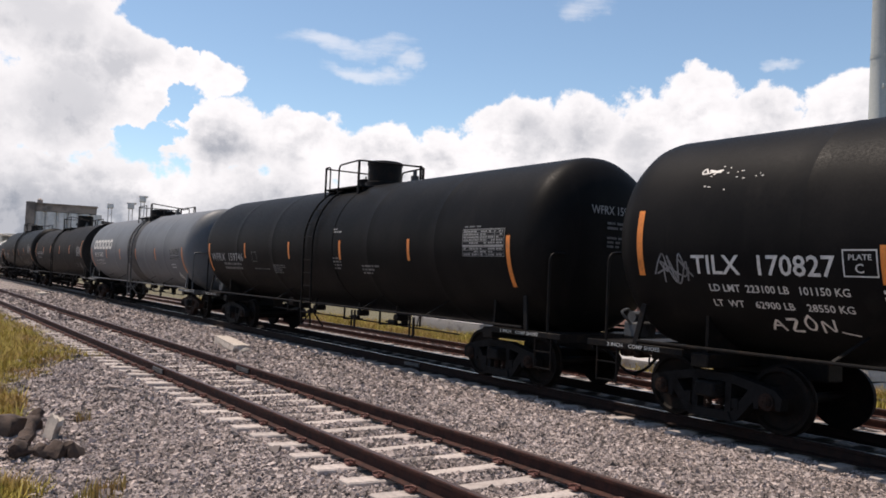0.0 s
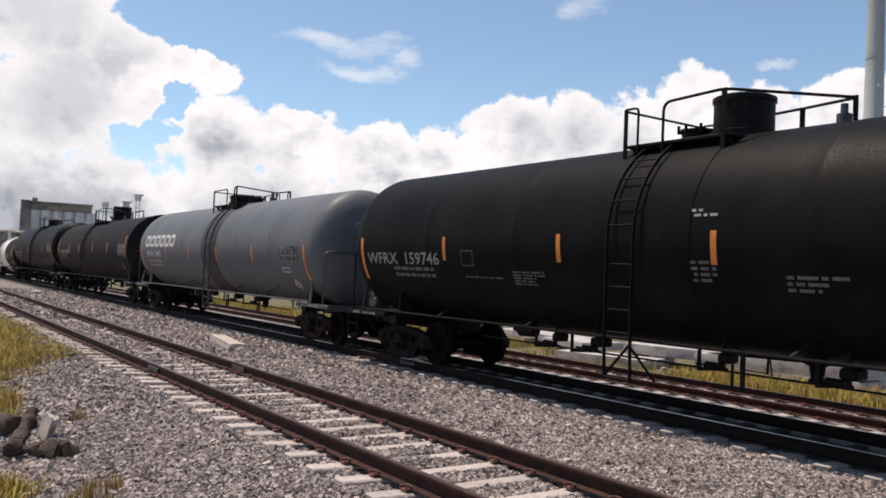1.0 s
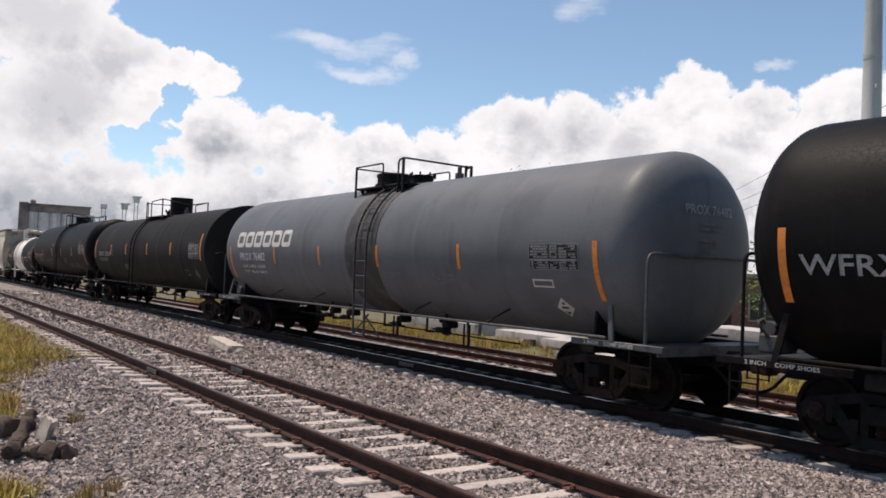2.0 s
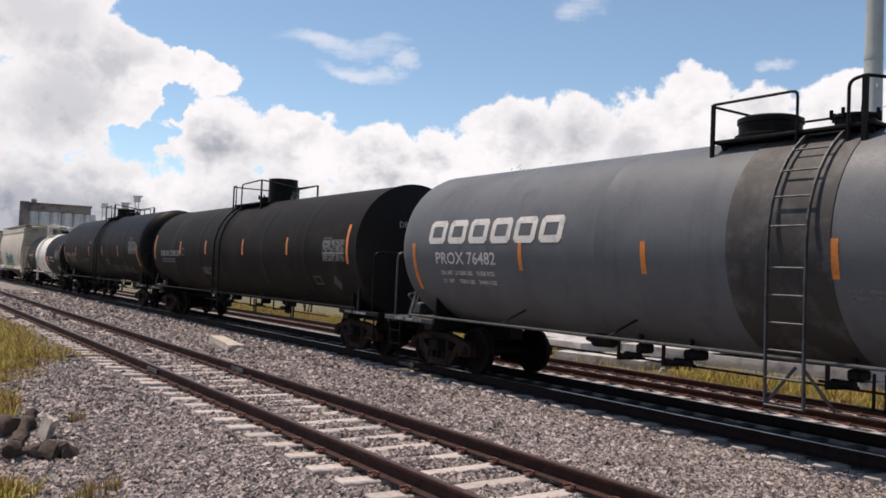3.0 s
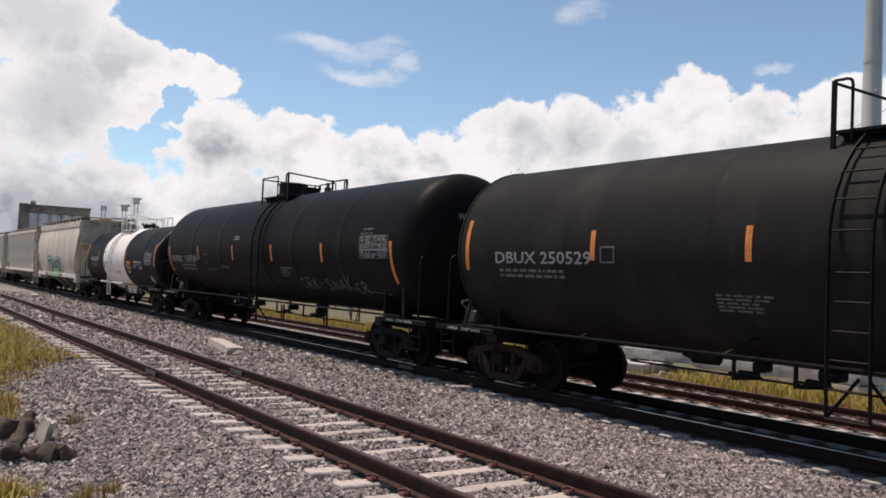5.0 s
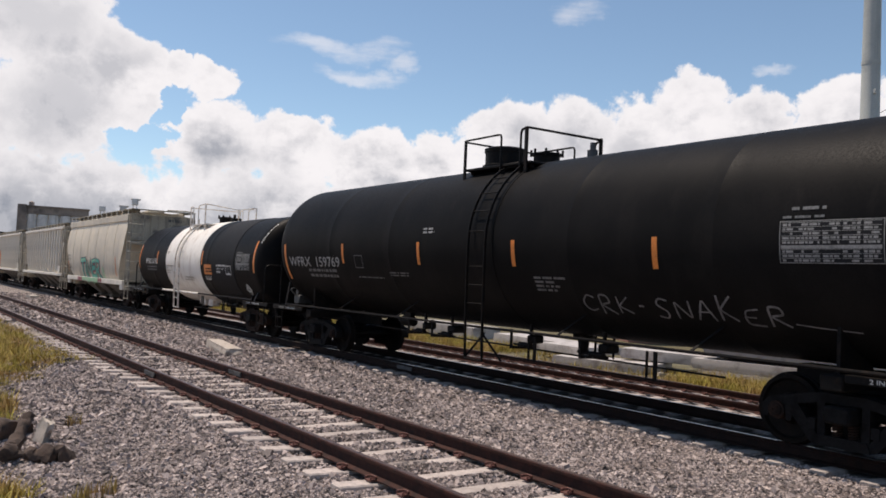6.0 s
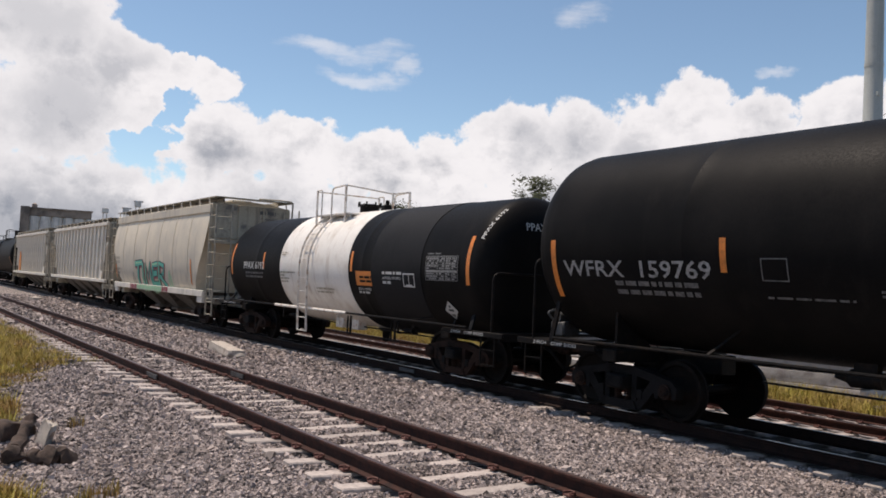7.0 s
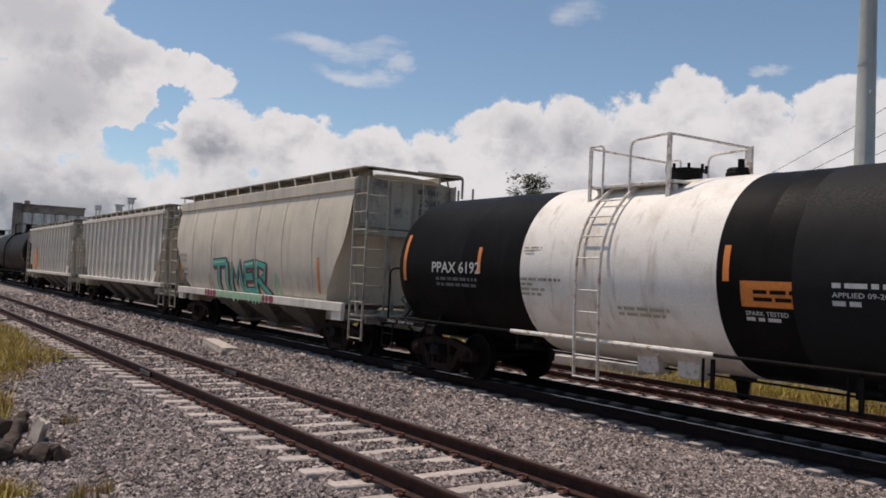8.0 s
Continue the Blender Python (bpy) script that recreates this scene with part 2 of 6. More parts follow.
M_BEIGE = mat("beige_hopper_paint", (0.68, 0.60, 0.465), 0.55, spots=(0.51, 0.46, 0.375), spot_scale=0.9, spot_at=(0.42, 0.75), grain=0.05, bump=0.05, bump_scale=6,
              streak=(0.27, 0.235, 0.19), streak_scale=(3.2, 3.2, 0.3), streak_at=(0.55, 0.85))
M_PALE = mat("pale_hopper_paint", (0.76, 0.70, 0.60), 0.55, spots=(0.52, 0.49, 0.43), spot_scale=1.2, spot_at=(0.42, 0.8), grain=0.06, bump=0.05,
             streak=(0.30, 0.27, 0.22), streak_scale=(3.5, 3.5, 0.3), streak_at=(0.56, 0.85))
M_GRIME = mat("grimy_grey_beige", (0.42, 0.375, 0.29), 0.65, spots=(0.17, 0.155, 0.135), spot_scale=2, grain=0.1, streak=(0.11, 0.09, 0.075), streak_scale=(4, 4, 0.3))
M_BIN = mat("dirty_discharge_bin", (0.13, 0.115, 0.095), 0.75, spots=(0.06, 0.052, 0.045), spot_scale=2, grain=0.15, streak=(0.035, 0.03, 0.027), streak_scale=(4, 4, 0.3))
M_TEAL = mat("teal_spray_paint", (0.06, 0.42, 0.33), 0.5, spots=(0.10, 0.46, 0.34), spot_scale=3, grain=0.1, bump=0)
M_MINT = mat("mint_spray_paint", (0.32, 0.60, 0.36), 0.5, grain=0.1, bump=0)
M_CRIMSON = mat("crimson_spray_paint", (0.30, 0.05, 0.07), 0.5, grain=0.15, bump=0)
M_INK = mat("black_spray_paint", (0.02, 0.03, 0.03), 0.5, grain=0.1, bump=0)
M_SPRAYO = mat("orange_spray_paint", (0.70, 0.23, 0.03), 0.5, grain=0.1, bump=0)
M_RAIL = mat("rusty_rail_steel", (0.055, 0.0225, 0.017), 0.7, spots=(0.022, 0.013, 0.012), spot_scale=8, spot_at=(0.4, 0.7), grain=0.2, bump=0.2, spec=0.15)
# darker copy of M_RAIL, with the train's shade put into the steel's colour
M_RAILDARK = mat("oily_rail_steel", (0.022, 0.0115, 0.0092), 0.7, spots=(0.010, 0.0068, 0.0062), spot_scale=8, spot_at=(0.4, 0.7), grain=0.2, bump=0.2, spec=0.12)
M_RAILTOP = mat("worn_rail_head", (0.10, 0.065, 0.055), 0.42, spots=(0.06, 0.036, 0.03), spot_scale=4, metal=0.3, grain=0.2)
M_SHINE = mat("polished_rail_head", (0.34, 0.32, 0.31), 0.32, metal=1.0, grain=0.1, bump=0)
M_CLIP = mat("rust_red_rail_clip", (0.12, 0.045, 0.034), 0.7, grain=0.25)
M_TIE = mat("concrete_tie", (0.45, 0.385, 0.345), 0.85, spots=(0.31, 0.262, 0.235), spot_scale=7, spot_at=(0.45, 0.75), grain=0.12, bump=0.35, bump_scale=50, rand=0.12)
M_TIESHADE = tie_shade_material()
M_STONE = mat("ballast_stone", (0.315, 0.260, 0.236), 0.9, spots=(0.22, 0.176, 0.156), spot_scale=1.3, grain=0.14, grain_scale=40, bump=0.4, bump_scale=90, island=0.78)
M_CONC = mat("pale_concrete", (0.46, 0.40, 0.34), 0.85, spots=(0.28, 0.23, 0.19), spot_scale=6, grain=0.1, bump=0.4, bump_scale=40)
M_WHITECON = mat("white_concrete", (0.46, 0.43, 0.41), 0.8, spots=(0.28, 0.25, 0.235), spot_scale=2, grain=0.08, bump=0.3)
M_STEELPOLE = mat("galvanised_pole", (0.44, 0.45, 0.41), 0.5, metal=0.05, spots=(0.36, 0.37, 0.34), spot_scale=1.2, grain=0.06, bump=0.03, streak=(0.24, 0.27, 0.27), streak_scale=(6, 6, 0.2))


def ground_material():
    """Grey gravel by the tracks, earth and dry grass litter farther off."""
    m = bpy.data.materials.new("gravel_ground")
    m.use_nodes = True
    N, L = m.node_tree.nodes, m.node_tree.links
    bs = N["Principled BSDF"]
    tc = N.new("ShaderNodeTexCoord")
    vo = N.new("ShaderNodeTexVoronoi")
    vo.inputs["Scale"].default_value = 19.0
    ve = N.new("ShaderNodeTexVoronoi")
    ve.inputs["Scale"].default_value = 19.0
    no, nb = N.new("ShaderNodeTexNoise"), N.new("ShaderNodeTexNoise")
    no.inputs["Scale"].default_value, no.inputs["Detail"].default_value = 0.8, 6
    nb.inputs["Scale"].default_value, nb.inputs["Detail"].default_value = 5.0, 5
    for n in (vo, ve, no, nb):
        L.new(tc.outputs["Object"], n.inputs["Vector"])
    sepc = N.new("ShaderNodeSeparateColor")
    L.new(vo.outputs["Color"], sepc.inputs[0])
    ramp = N.new("ShaderNodeValToRGB")
    L.new(sepc.outputs[0], ramp.inputs[0])
    el = ramp.color_ramp.elements
    el[0].position, el[0].color = 0.0, (0.075, 0.066, 0.062, 1)
    el[1].position, el[1].color = 1.0, (0.385, 0.325, 0.296, 1)
    e = el.new(0.55)
    e.color = (0.215, 0.180, 0.163, 1)
    dirt = N.new("ShaderNodeMix")
    dirt.data_type = "RGBA"
    dirt.inputs[7].default_value = (0.16, 0.125, 0.105, 1)
    mr = N.new("ShaderNodeMapRange")
    for i, x in enumerate((0.5, 0.8, 0.0, 0.6)):
        mr.inputs[i + 1].default_value = x
    L.new(no.outputs[0], mr.inputs[0])
    L.new(mr.outputs[0], dirt.inputs[0])
    L.new(ramp.outputs[0], dirt.inputs[6])
    # gravel between the train's rails darkened: shade under the cars put into its colour
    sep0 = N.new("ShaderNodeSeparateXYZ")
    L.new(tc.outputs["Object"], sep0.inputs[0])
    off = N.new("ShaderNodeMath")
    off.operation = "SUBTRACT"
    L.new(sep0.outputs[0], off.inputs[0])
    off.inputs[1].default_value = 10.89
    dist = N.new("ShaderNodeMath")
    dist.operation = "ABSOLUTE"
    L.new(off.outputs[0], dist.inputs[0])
    bed_shade = N.new("ShaderNodeMapRange")
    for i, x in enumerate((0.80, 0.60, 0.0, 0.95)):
        bed_shade.inputs[i + 1].default_value = x
    L.new(dist.outputs[0], bed_shade.inputs[0])
    shaded_bed = N.new("ShaderNodeMix")
    shaded_bed.data_type = "RGBA"
    shaded_bed.inputs[7].default_value = (0.016, 0.013, 0.0115, 1)
    L.new(bed_shade.outputs[0], shaded_bed.inputs[0])
    L.new(dirt.outputs[2], shaded_bed.inputs[6])
    dirt = shaded_bed
    # beyond the yard: earth and dry grass
    sep = N.new("ShaderNodeSeparateXYZ")
    L.new(tc.outputs["Object"], sep.inputs[0])
    far = N.new("ShaderNodeMapRange")
    for i, x in enumerate((17.5, 18.6, 0.0, 1.0)):
        far.inputs[i + 1].default_value = x
    L.new(sep.outputs[0], far.inputs[0])
    earth = N.new("ShaderNodeValToRGB")
    L.new(nb.outputs[0], earth.inputs[0])
    el = earth.color_ramp.elements
    el[0].position, el[0].color = 0.3, (0.07, 0.062, 0.035, 1)
    el[1].position, el[1].color = 0.7, (0.17, 0.145, 0.075, 1)
    mix = N.new("ShaderNodeMix")
    mix.data_type = "RGBA"
    L.new(far.outputs[0], mix.inputs[0])
    L.new(dirt.outputs[2], mix.inputs[6])
    L.new(earth.outputs[0], mix.inputs[7])
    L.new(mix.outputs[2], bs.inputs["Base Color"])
    bs.inputs["Roughness"].default_value = 0.95
    bp = N.new("ShaderNodeBump")
    bp.inputs["Strength"].default_value, bp.inputs["Distance"].default_value, bp.invert = 0.9, 0.03, True
    L.new(ve.outputs["Distance"], bp.inputs["Height"])
    L.new(bp.outputs[0], bs.inputs["Normal"])
    return m


M_GROUND = ground_material()


def leaf_material(name, a, b):
    m = mat(name, a, 0.7, spots=b, spot_scale=1.5, spot_at=(0.35, 0.65), grain=0.2, bump=0, island=0.45, spec=0.2)
    return m


M_GRASS = leaf_material("dry_green_grass", (0.36, 0.31, 0.055), (0.34, 0.21, 0.085))
M_LEAF = leaf_material("tree_leaves", (0.045, 0.075, 0.018), (0.085, 0.115, 0.03))
M_LEAF2 = leaf_material("dark_tree_leaves", (0.040, 0.050, 0.022), (0.065, 0.070, 0.035))
M_BARK = mat("bark", (0.10, 0.075, 0.055), 0.9, spots=(0.05, 0.038, 0.03), spot_scale=8, bump=0.6, bump_scale=25)
M_LOG = mat("rotten_log", (0.075, 0.050, 0.038), 0.95, spots=(0.030, 0.021, 0.017), spot_scale=7, bump=0.7, bump_scale=20)

# ---- mesh helpers ----


def finish(bm, name, material, smooth=True, sharp=0.7):
    bm.normal_update()
    for f in bm.faces:
        f.smooth = smooth
    if smooth:
        for e in bm.edges:
            if len(e.link_faces) == 2 and e.calc_face_angle(0.0) > sharp:
                e.smooth = False
    me = bpy.data.meshes.new(name)
    bm.to_mesh(me)
    bm.free()
    if material:
        me.materials.append(material)
    return me


def part(name, bm, material, parent, label="", at=None):
    """One mesh object under a thing or a part."""
    me = bm if isinstance(bm, bpy.types.Mesh) else finish(bm, name, material)
    ob = new(name, me)
    ob.parent = parent
    if at is not None:
        ob.matrix_basis = at
    return tagged(ob, label)


def thing(name, label, category, group="", at=None):
    ob = new(name)
    ob.empty_display_size = 0.3
    if at is not None:
        ob.matrix_basis = at
    return tagged(ob, label, category, group)


def solid(name, bm, material, label, category, group="", kind="", at=None):
    ob = new(name, finish(bm, name, material))
    if at is not None:
        ob.matrix_basis = at
    return tagged(ob, label, category, group, kind)


def box(bm, c, s, rot=None, bevel=0.0):
    m = Matrix.Translation(c) @ (rot if rot else Matrix.Identity(4)) @ Matrix.Diagonal((*s, 1))
    vs = bmesh.ops.create_cube(bm, size=1.0, matrix=m)["verts"]
    if bevel:
        es = {e for v in vs for e in v.link_edges}
        bmesh.ops.bevel(bm, geom=list(es), offset=bevel, segments=1, affect="EDGES")
    return bm


def bar(bm, a, b, w, h, up=(0, 0, 1)):
    """A square bar from a to b: w across, h along up."""
    a, b, up = Vector(a), Vector(b), Vector(up)
    d = (b - a).normalized()
    s = d.cross(up)
    s = s.normalized() if s.length > 1e-5 else Vector((1, 0, 0))
    u = s.cross(d)
    r = Matrix((s, d, u)).transposed().to_4x4()
    return box(bm, (a + b) / 2, (w, (b - a).length, h), r)


def sweep(bm, pts, r, seg=6, closed=False):
    """A round pipe along a line of points."""
    pts = [Vector(p) for p in pts]
    n = len(pts)
    rings, s = [], None
    for i, p in enumerate(pts):
        t = (pts[min(i + 1, n - 1)] - pts[max(i - 1, 0)]).normalized()
        if s is None:
            s = t.orthogonal().normalized()
        s = (s - t * s.dot(t)).normalized()
        q = t.cross(s)
        k = 1.0
        if 0 < i < n - 1:
            c = max(0.5, (pts[i] - pts[i - 1]).normalized().dot(t))
            k = 1 / c
        rr = r[i] if isinstance(r, (list, tuple)) else r
        rings.append([bm.verts.new(p + (s * math.cos(a) + q * math.sin(a)) * rr * (k if k < 1.5 else 1.5)) for a in (2 * math.pi * j / seg for j in range(seg))])
    for a, b in zip(rings, rings[1:]):
        for j in range(seg):
            bm.faces.new((a[j], a[(j + 1) % seg], b[(j + 1) % seg], b[j]))
    bm.faces.new(rings[0][::-1])
    bm.faces.new(rings[-1])
    return bm


def bend(pts, r=0.1, n=4):
    """The line of points with its corners rounded."""
    pts = [Vector(p) for p in pts]
    out = [pts[0]]
    for a, b, c in zip(pts, pts[1:], pts[2:]):
        k = min(r, (a - b).length * 0.45, (c - b).length * 0.45)
        p, q = b + (a - b).normalized() * k, b + (c - b).normalized() * k
        for i in range(n + 1):
            t = i / n
            out.append(p * (1 - t) ** 2 + b * 2 * t * (1 - t) + q * t * t)
    return out + [pts[-1]]


def turned(bm, prof, seg=48, axis="y", c=(0, 0, 0)):
    """A turned body: prof is a list of (along the axis, radius)."""
    c, rings = Vector(c), []
    for s, r in prof:
        ring = []
        for j in range(seg):
            a = 2 * math.pi * j / seg
            p, q = r * math.cos(a), r * math.sin(a)
            v = {"y": (p, s, q), "z": (p, q, s), "x": (s, p, q)}[axis]
            ring.append(bm.verts.new(c + Vector(v)) if r > 1e-6 else None)
        if r <= 1e-6:
            v = {"y": (0, s, 0), "z": (0, 0, s), "x": (s, 0, 0)}[axis]
            ring = [bm.verts.new(c + Vector(v))]
        rings.append(ring)
    for a, b in zip(rings, rings[1:]):
        for j in range(seg):
            k = (j + 1) % seg
            if len(a) == 1 and len(b) > 1:
                bm.faces.new((a[0], b[j], b[k]))
            elif len(b) == 1 and len(a) > 1:
                bm.faces.new((a[j], b[0], a[k]))
            elif len(a) > 1:
                bm.faces.new((a[j], b[j], b[k], a[k]))
    for ring, flip in ((rings[0], 1), (rings[-1], 0)):
        if len(ring) > 1:
            bm.faces.new(ring[::-1] if flip else ring)
    bmesh.ops.recalc_face_normals(bm, faces=bm.faces)
    return bm


def outline(bm, poly, thick, to):
    """A flat polygon with thickness; to maps (u, v, depth) to a place."""
    f = [bm.verts.new(to(u, v, 0)) for u, v in poly]
    b = [bm.verts.new(to(u, v, thick)) for u, v in poly]
    bm.faces.new(f)
    bm.faces.new(b[::-1])
    n = len(poly)
    for i in range(n):
        bm.faces.new((f[i], b[i], b[(i + 1) % n], f[(i + 1) % n]))
    return bm


# ---- ground and tracks ----
GAUGE = 1.505
NEAR_X, TRAIN_X, FAR_X = 4.29 + GAUGE / 2, 10.138 + GAUGE / 2, 15.95
NEAR_Z, TRAIN_Z, FAR_Z = 0.0, -0.10, -0.43
TIE_STEP, TIE_Y = 0.601, 9.563


def ground_z(x, y):
    """The lie of the ground: ballast beds with shallow dips between."""
    pts = [(-60, -0.75), (-6, -0.62), (0.6, -0.42), (2.4, -0.34), (3.5, -0.235), (4.55, -0.225), (4.80, -0.208), (5.28, -0.208), (5.50, -0.225), (6.5, -0.235), (7.6, -0.27), (8.6, -0.30), (9.6, -0.335), (12.2, -0.335),
           (13.4, -0.55), (14.4, -0.655), (17.5, -0.655), (19.0, -0.62), (30, -0.7), (4000, -0.9)]
    for (a, p), (b, q) in zip(pts, pts[1:]):
        if x <= b:
            t = max(0.0, (x - a) / (b - a))
            t = t * t * (3 - 2 * t)
            return p + (q - p) * t
    return pts[-1][1]


def make_ground():
    xs = [-4000, -800, -200, -60, -25, -12] + [-6 + 0.3 * i for i in range(87)] + [21, 24, 30, 45, 80, 200, 800, 4000]
    ys = [-4000, -800, -200, -60, -30, -12] + [-6 + 0.4 * i for i in range(125)] + [46, 50, 56, 64, 76, 90, 110, 150, 220, 400, 900, 4000]
    bm = bmesh.new()
    grid = []
    for y in ys:
        row = []
        for x in xs:
            near = abs(x) < 25 and -10 < y < 50
            n = noise.noise((x * 1.7, y * 1.7, 3.0)) * 0.022 + noise.noise((x * 0.4, y * 0.4, 9.0)) * 0.02 if near else 0
            row.append(bm.verts.new((x, y, ground_z(x, y) + n)))
        grid.append(row)
    for a, b in zip(grid, grid[1:]):
        for i in range(len(xs) - 1):
            bm.faces.new((a[i], a[i + 1], b[i + 1], b[i]))
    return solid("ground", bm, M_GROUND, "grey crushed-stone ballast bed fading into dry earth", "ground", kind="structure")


ground = make_ground()

RAIL_PROFILE = [(-0.075, -0.172), (0.075, -0.172), (0.075, -0.160), (0.012, -0.140), (0.010, -0.048), (0.036, -0.040), (0.037, -0.010), (0.028, 0.0),
                (-0.028, 0.0), (-0.037, -0.010), (-0.036, -0.040), (-0.010, -0.048), (-0.012, -0.140), (-0.075, -0.160)]


def make_rail(x, z, y0, y1, top, label, side):
    bm = bmesh.new()
    rings = []
    n = 60
    for i in range(n + 1):
        y = y0 + (y1 - y0) * (i / n) ** 2
        w = noise.noise((x, y * 0.15, 5.0)) * 0.008
        rings.append([bm.verts.new((x + u + w, y, z + v)) for u, v in RAIL_PROFILE])
    k = len(RAIL_PROFILE)
    tops = []
    for a, b in zip(rings, rings[1:]):
        for j in range(k):
            f = bm.faces.new((a[j], b[j], b[(j + 1) % k], a[(j + 1) % k]))
            if j == 7:
                tops.append(f)
    bm.faces.new(rings[0])
    bm.faces.new(rings[-1][::-1])
    bmesh.ops.recalc_face_normals(bm, faces=bm.faces)
    for f in tops:
        f.material_index = 1
    ob = solid("rail", bm, side, label, "rail", "rails", "structure")
    ob.data.materials.append(top)
    return ob


for cx, z, top, say in ((NEAR_X, NEAR_Z, M_RAILTOP, "rusty brown steel rail on concrete ties"), (TRAIN_X, TRAIN_Z, M_SHINE, "rusty steel rail with a polished head under the train"),
                        (FAR_X, FAR_Z, M_RAILTOP, "rusty rail of the overgrown far siding")):
    for s in (-1, 1):
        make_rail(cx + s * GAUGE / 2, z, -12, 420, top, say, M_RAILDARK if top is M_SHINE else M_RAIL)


def tie_mesh(length=2.5, name="tie", material=None):
    bm = bmesh.new()
    secs = [(-length / 2, 0.100), (-length / 2 + 0.02, 0.110), (-0.55, 0.108), (0.55, 0.108), (length / 2 - 0.02, 0.110), (length / 2, 0.100)]
    rings = []
    for i, (x, w) in enumerate(secs):
        dip = -0.025 if i in (2, 3) else (-0.012 if i in (0, 5) else 0.0)
        rings.append([bm.verts.new((x, a, b)) for a, b in ((-w - 0.02, -0.2), (-w, dip - 0.015), (-w + 0.015, dip), (w - 0.015, dip), (w, dip - 0.015), (w + 0.02, -0.2))])
    for a, b in zip(rings, rings[1:]):
        for j in range(6):
            bm.faces.new((a[j], b[j], b[(j + 1) % 6], a[(j + 1) % 6]))
    bm.faces.new(rings[0])
    bm.faces.new(rings[-1][::-1])
    bmesh.ops.recalc_face_normals(bm, faces=bm.faces)
    return finish(bm, name, material, smooth=False)


def clip_mesh():
    """A spring clip on the rail's foot."""
    bm = bmesh.new()
    box(bm, (-0.02, 0, 0.012), (0.07, 0.11, 0.024), bevel=0.006)
    sweep(bm, bend([(-0.045, -0.05, 0.01), (-0.05, -0.05, 0.045), (0.03, -0.045, 0.04), (0.035, 0.045, 0.04), (-0.05, 0.05, 0.045), (-0.045, 0.05, 0.01)], 0.03, 2), 0.010, 5)
    return finish(bm, "rail_clip", M_CLIP)


def make_track_bed(name, cx, top, count_near, step, y0, tie_me, label, y1=220):
    bed = thing(name, label, "track")
    tagged(bed, kind="structure")
    n = int((y1 - y0) / step)
    clips = clip_mesh()
    rest = bmesh.new()
    rng = random.Random(7)
    for i in range(n):
        y = y0 + i * step
        jx, jz = rng.uniform(-0.02, 0.02), rng.uniform(-0.012, 0.008)
        if i < count_near:
            t = part("tie", tie_me, None, bed, at=pose(cx + jx, y, top + jz, 0, 0, rng.uniform(-0.7, 0.7)))
            if (i < 70 and name == "near_track") or (i < 45 and name == "far_siding"):
                for s in (-1, 1):
                    for k in (-1, 1):
                        part("rail_clip", clips, None, t, at=pose(s * GAUGE / 2 + k * 0.085 - jx, 0, -0.004, 0, 0, 0 if k < 0 else 180))
        else:
            box(rest, (cx + jx, y, top - 0.09), (2.5, 0.25, 0.18))
    tagged(part("tie_row", rest, tie_me.materials[0], bed), kind="stuff")
    return bed



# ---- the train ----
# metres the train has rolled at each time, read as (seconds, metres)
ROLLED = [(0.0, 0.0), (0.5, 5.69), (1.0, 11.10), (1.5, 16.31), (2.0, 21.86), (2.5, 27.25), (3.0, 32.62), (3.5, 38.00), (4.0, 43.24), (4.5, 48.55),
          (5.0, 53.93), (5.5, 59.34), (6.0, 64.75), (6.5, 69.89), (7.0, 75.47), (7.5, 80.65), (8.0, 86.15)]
TANK_PITCH = 0.889


def font_mesh(text, height):
    cu = bpy.data.curves.new("lettering", "FONT")
    cu.body, cu.size, cu.extrude = text, height * 1.42, 0.0
    cu.resolution_u, cu.offset = 2, height * 0.018
    ob = bpy.data.objects.new("lettering", cu)
    me = bpy.data.meshes.new_from_object(ob)
    bpy.data.objects.remove(ob)
    bpy.data.curves.remove(cu)
    return me


class Shell:
    """A tank's side, on which marks are laid: y runs along, z is the height above the rail."""

    def __init__(self, r, zc, dy=0.0):
        self.r, self.zc, self.dy = r, zc, dy

    def place(self, y, z0, u, v, d=0.006):
        """The place u to the right of y and v above z0, as seen from the near side."""
        a0 = math.asin(max(-0.98, min(0.98, (z0 - self.zc) / self.r)))
        a = a0 + v / self.r
        rr = self.r + d
        return Vector((-rr * math.cos(a), y - u + self.dy, self.zc + rr * math.sin(a)))


class Flat:
    """An upright side or end: o is its origin, u to the right, v up."""

    def __init__(self, o, right, up=(0, 0, 1)):
        self.o, self.right, self.up = Vector(o), Vector(right).normalized(), Vector(up).normalized()
        self.n = self.right.cross(self.up)

    def place(self, y, z0, u, v, d=0.006):
        return self.o + self.right * (y + u) + self.up * (z0 + v) + self.n * d


def lay(bm, shell, y, z):
    """Wrap a flat bmesh (x right, y up) on a shell."""
    ys = [v.co.y for v in bm.verts]
    lo, hi = min(ys), max(ys)
    k = lo + 0.08
    while k < hi:
        bmesh.ops.bisect_plane(bm, geom=list(bm.verts) + list(bm.edges) + list(bm.faces), plane_co=(0, k, 0), plane_no=(0, 1, 0))
        k += 0.08
    for v in bm.verts:
        v.co = shell.place(y, z, v.co.x, v.co.y)
    return bm


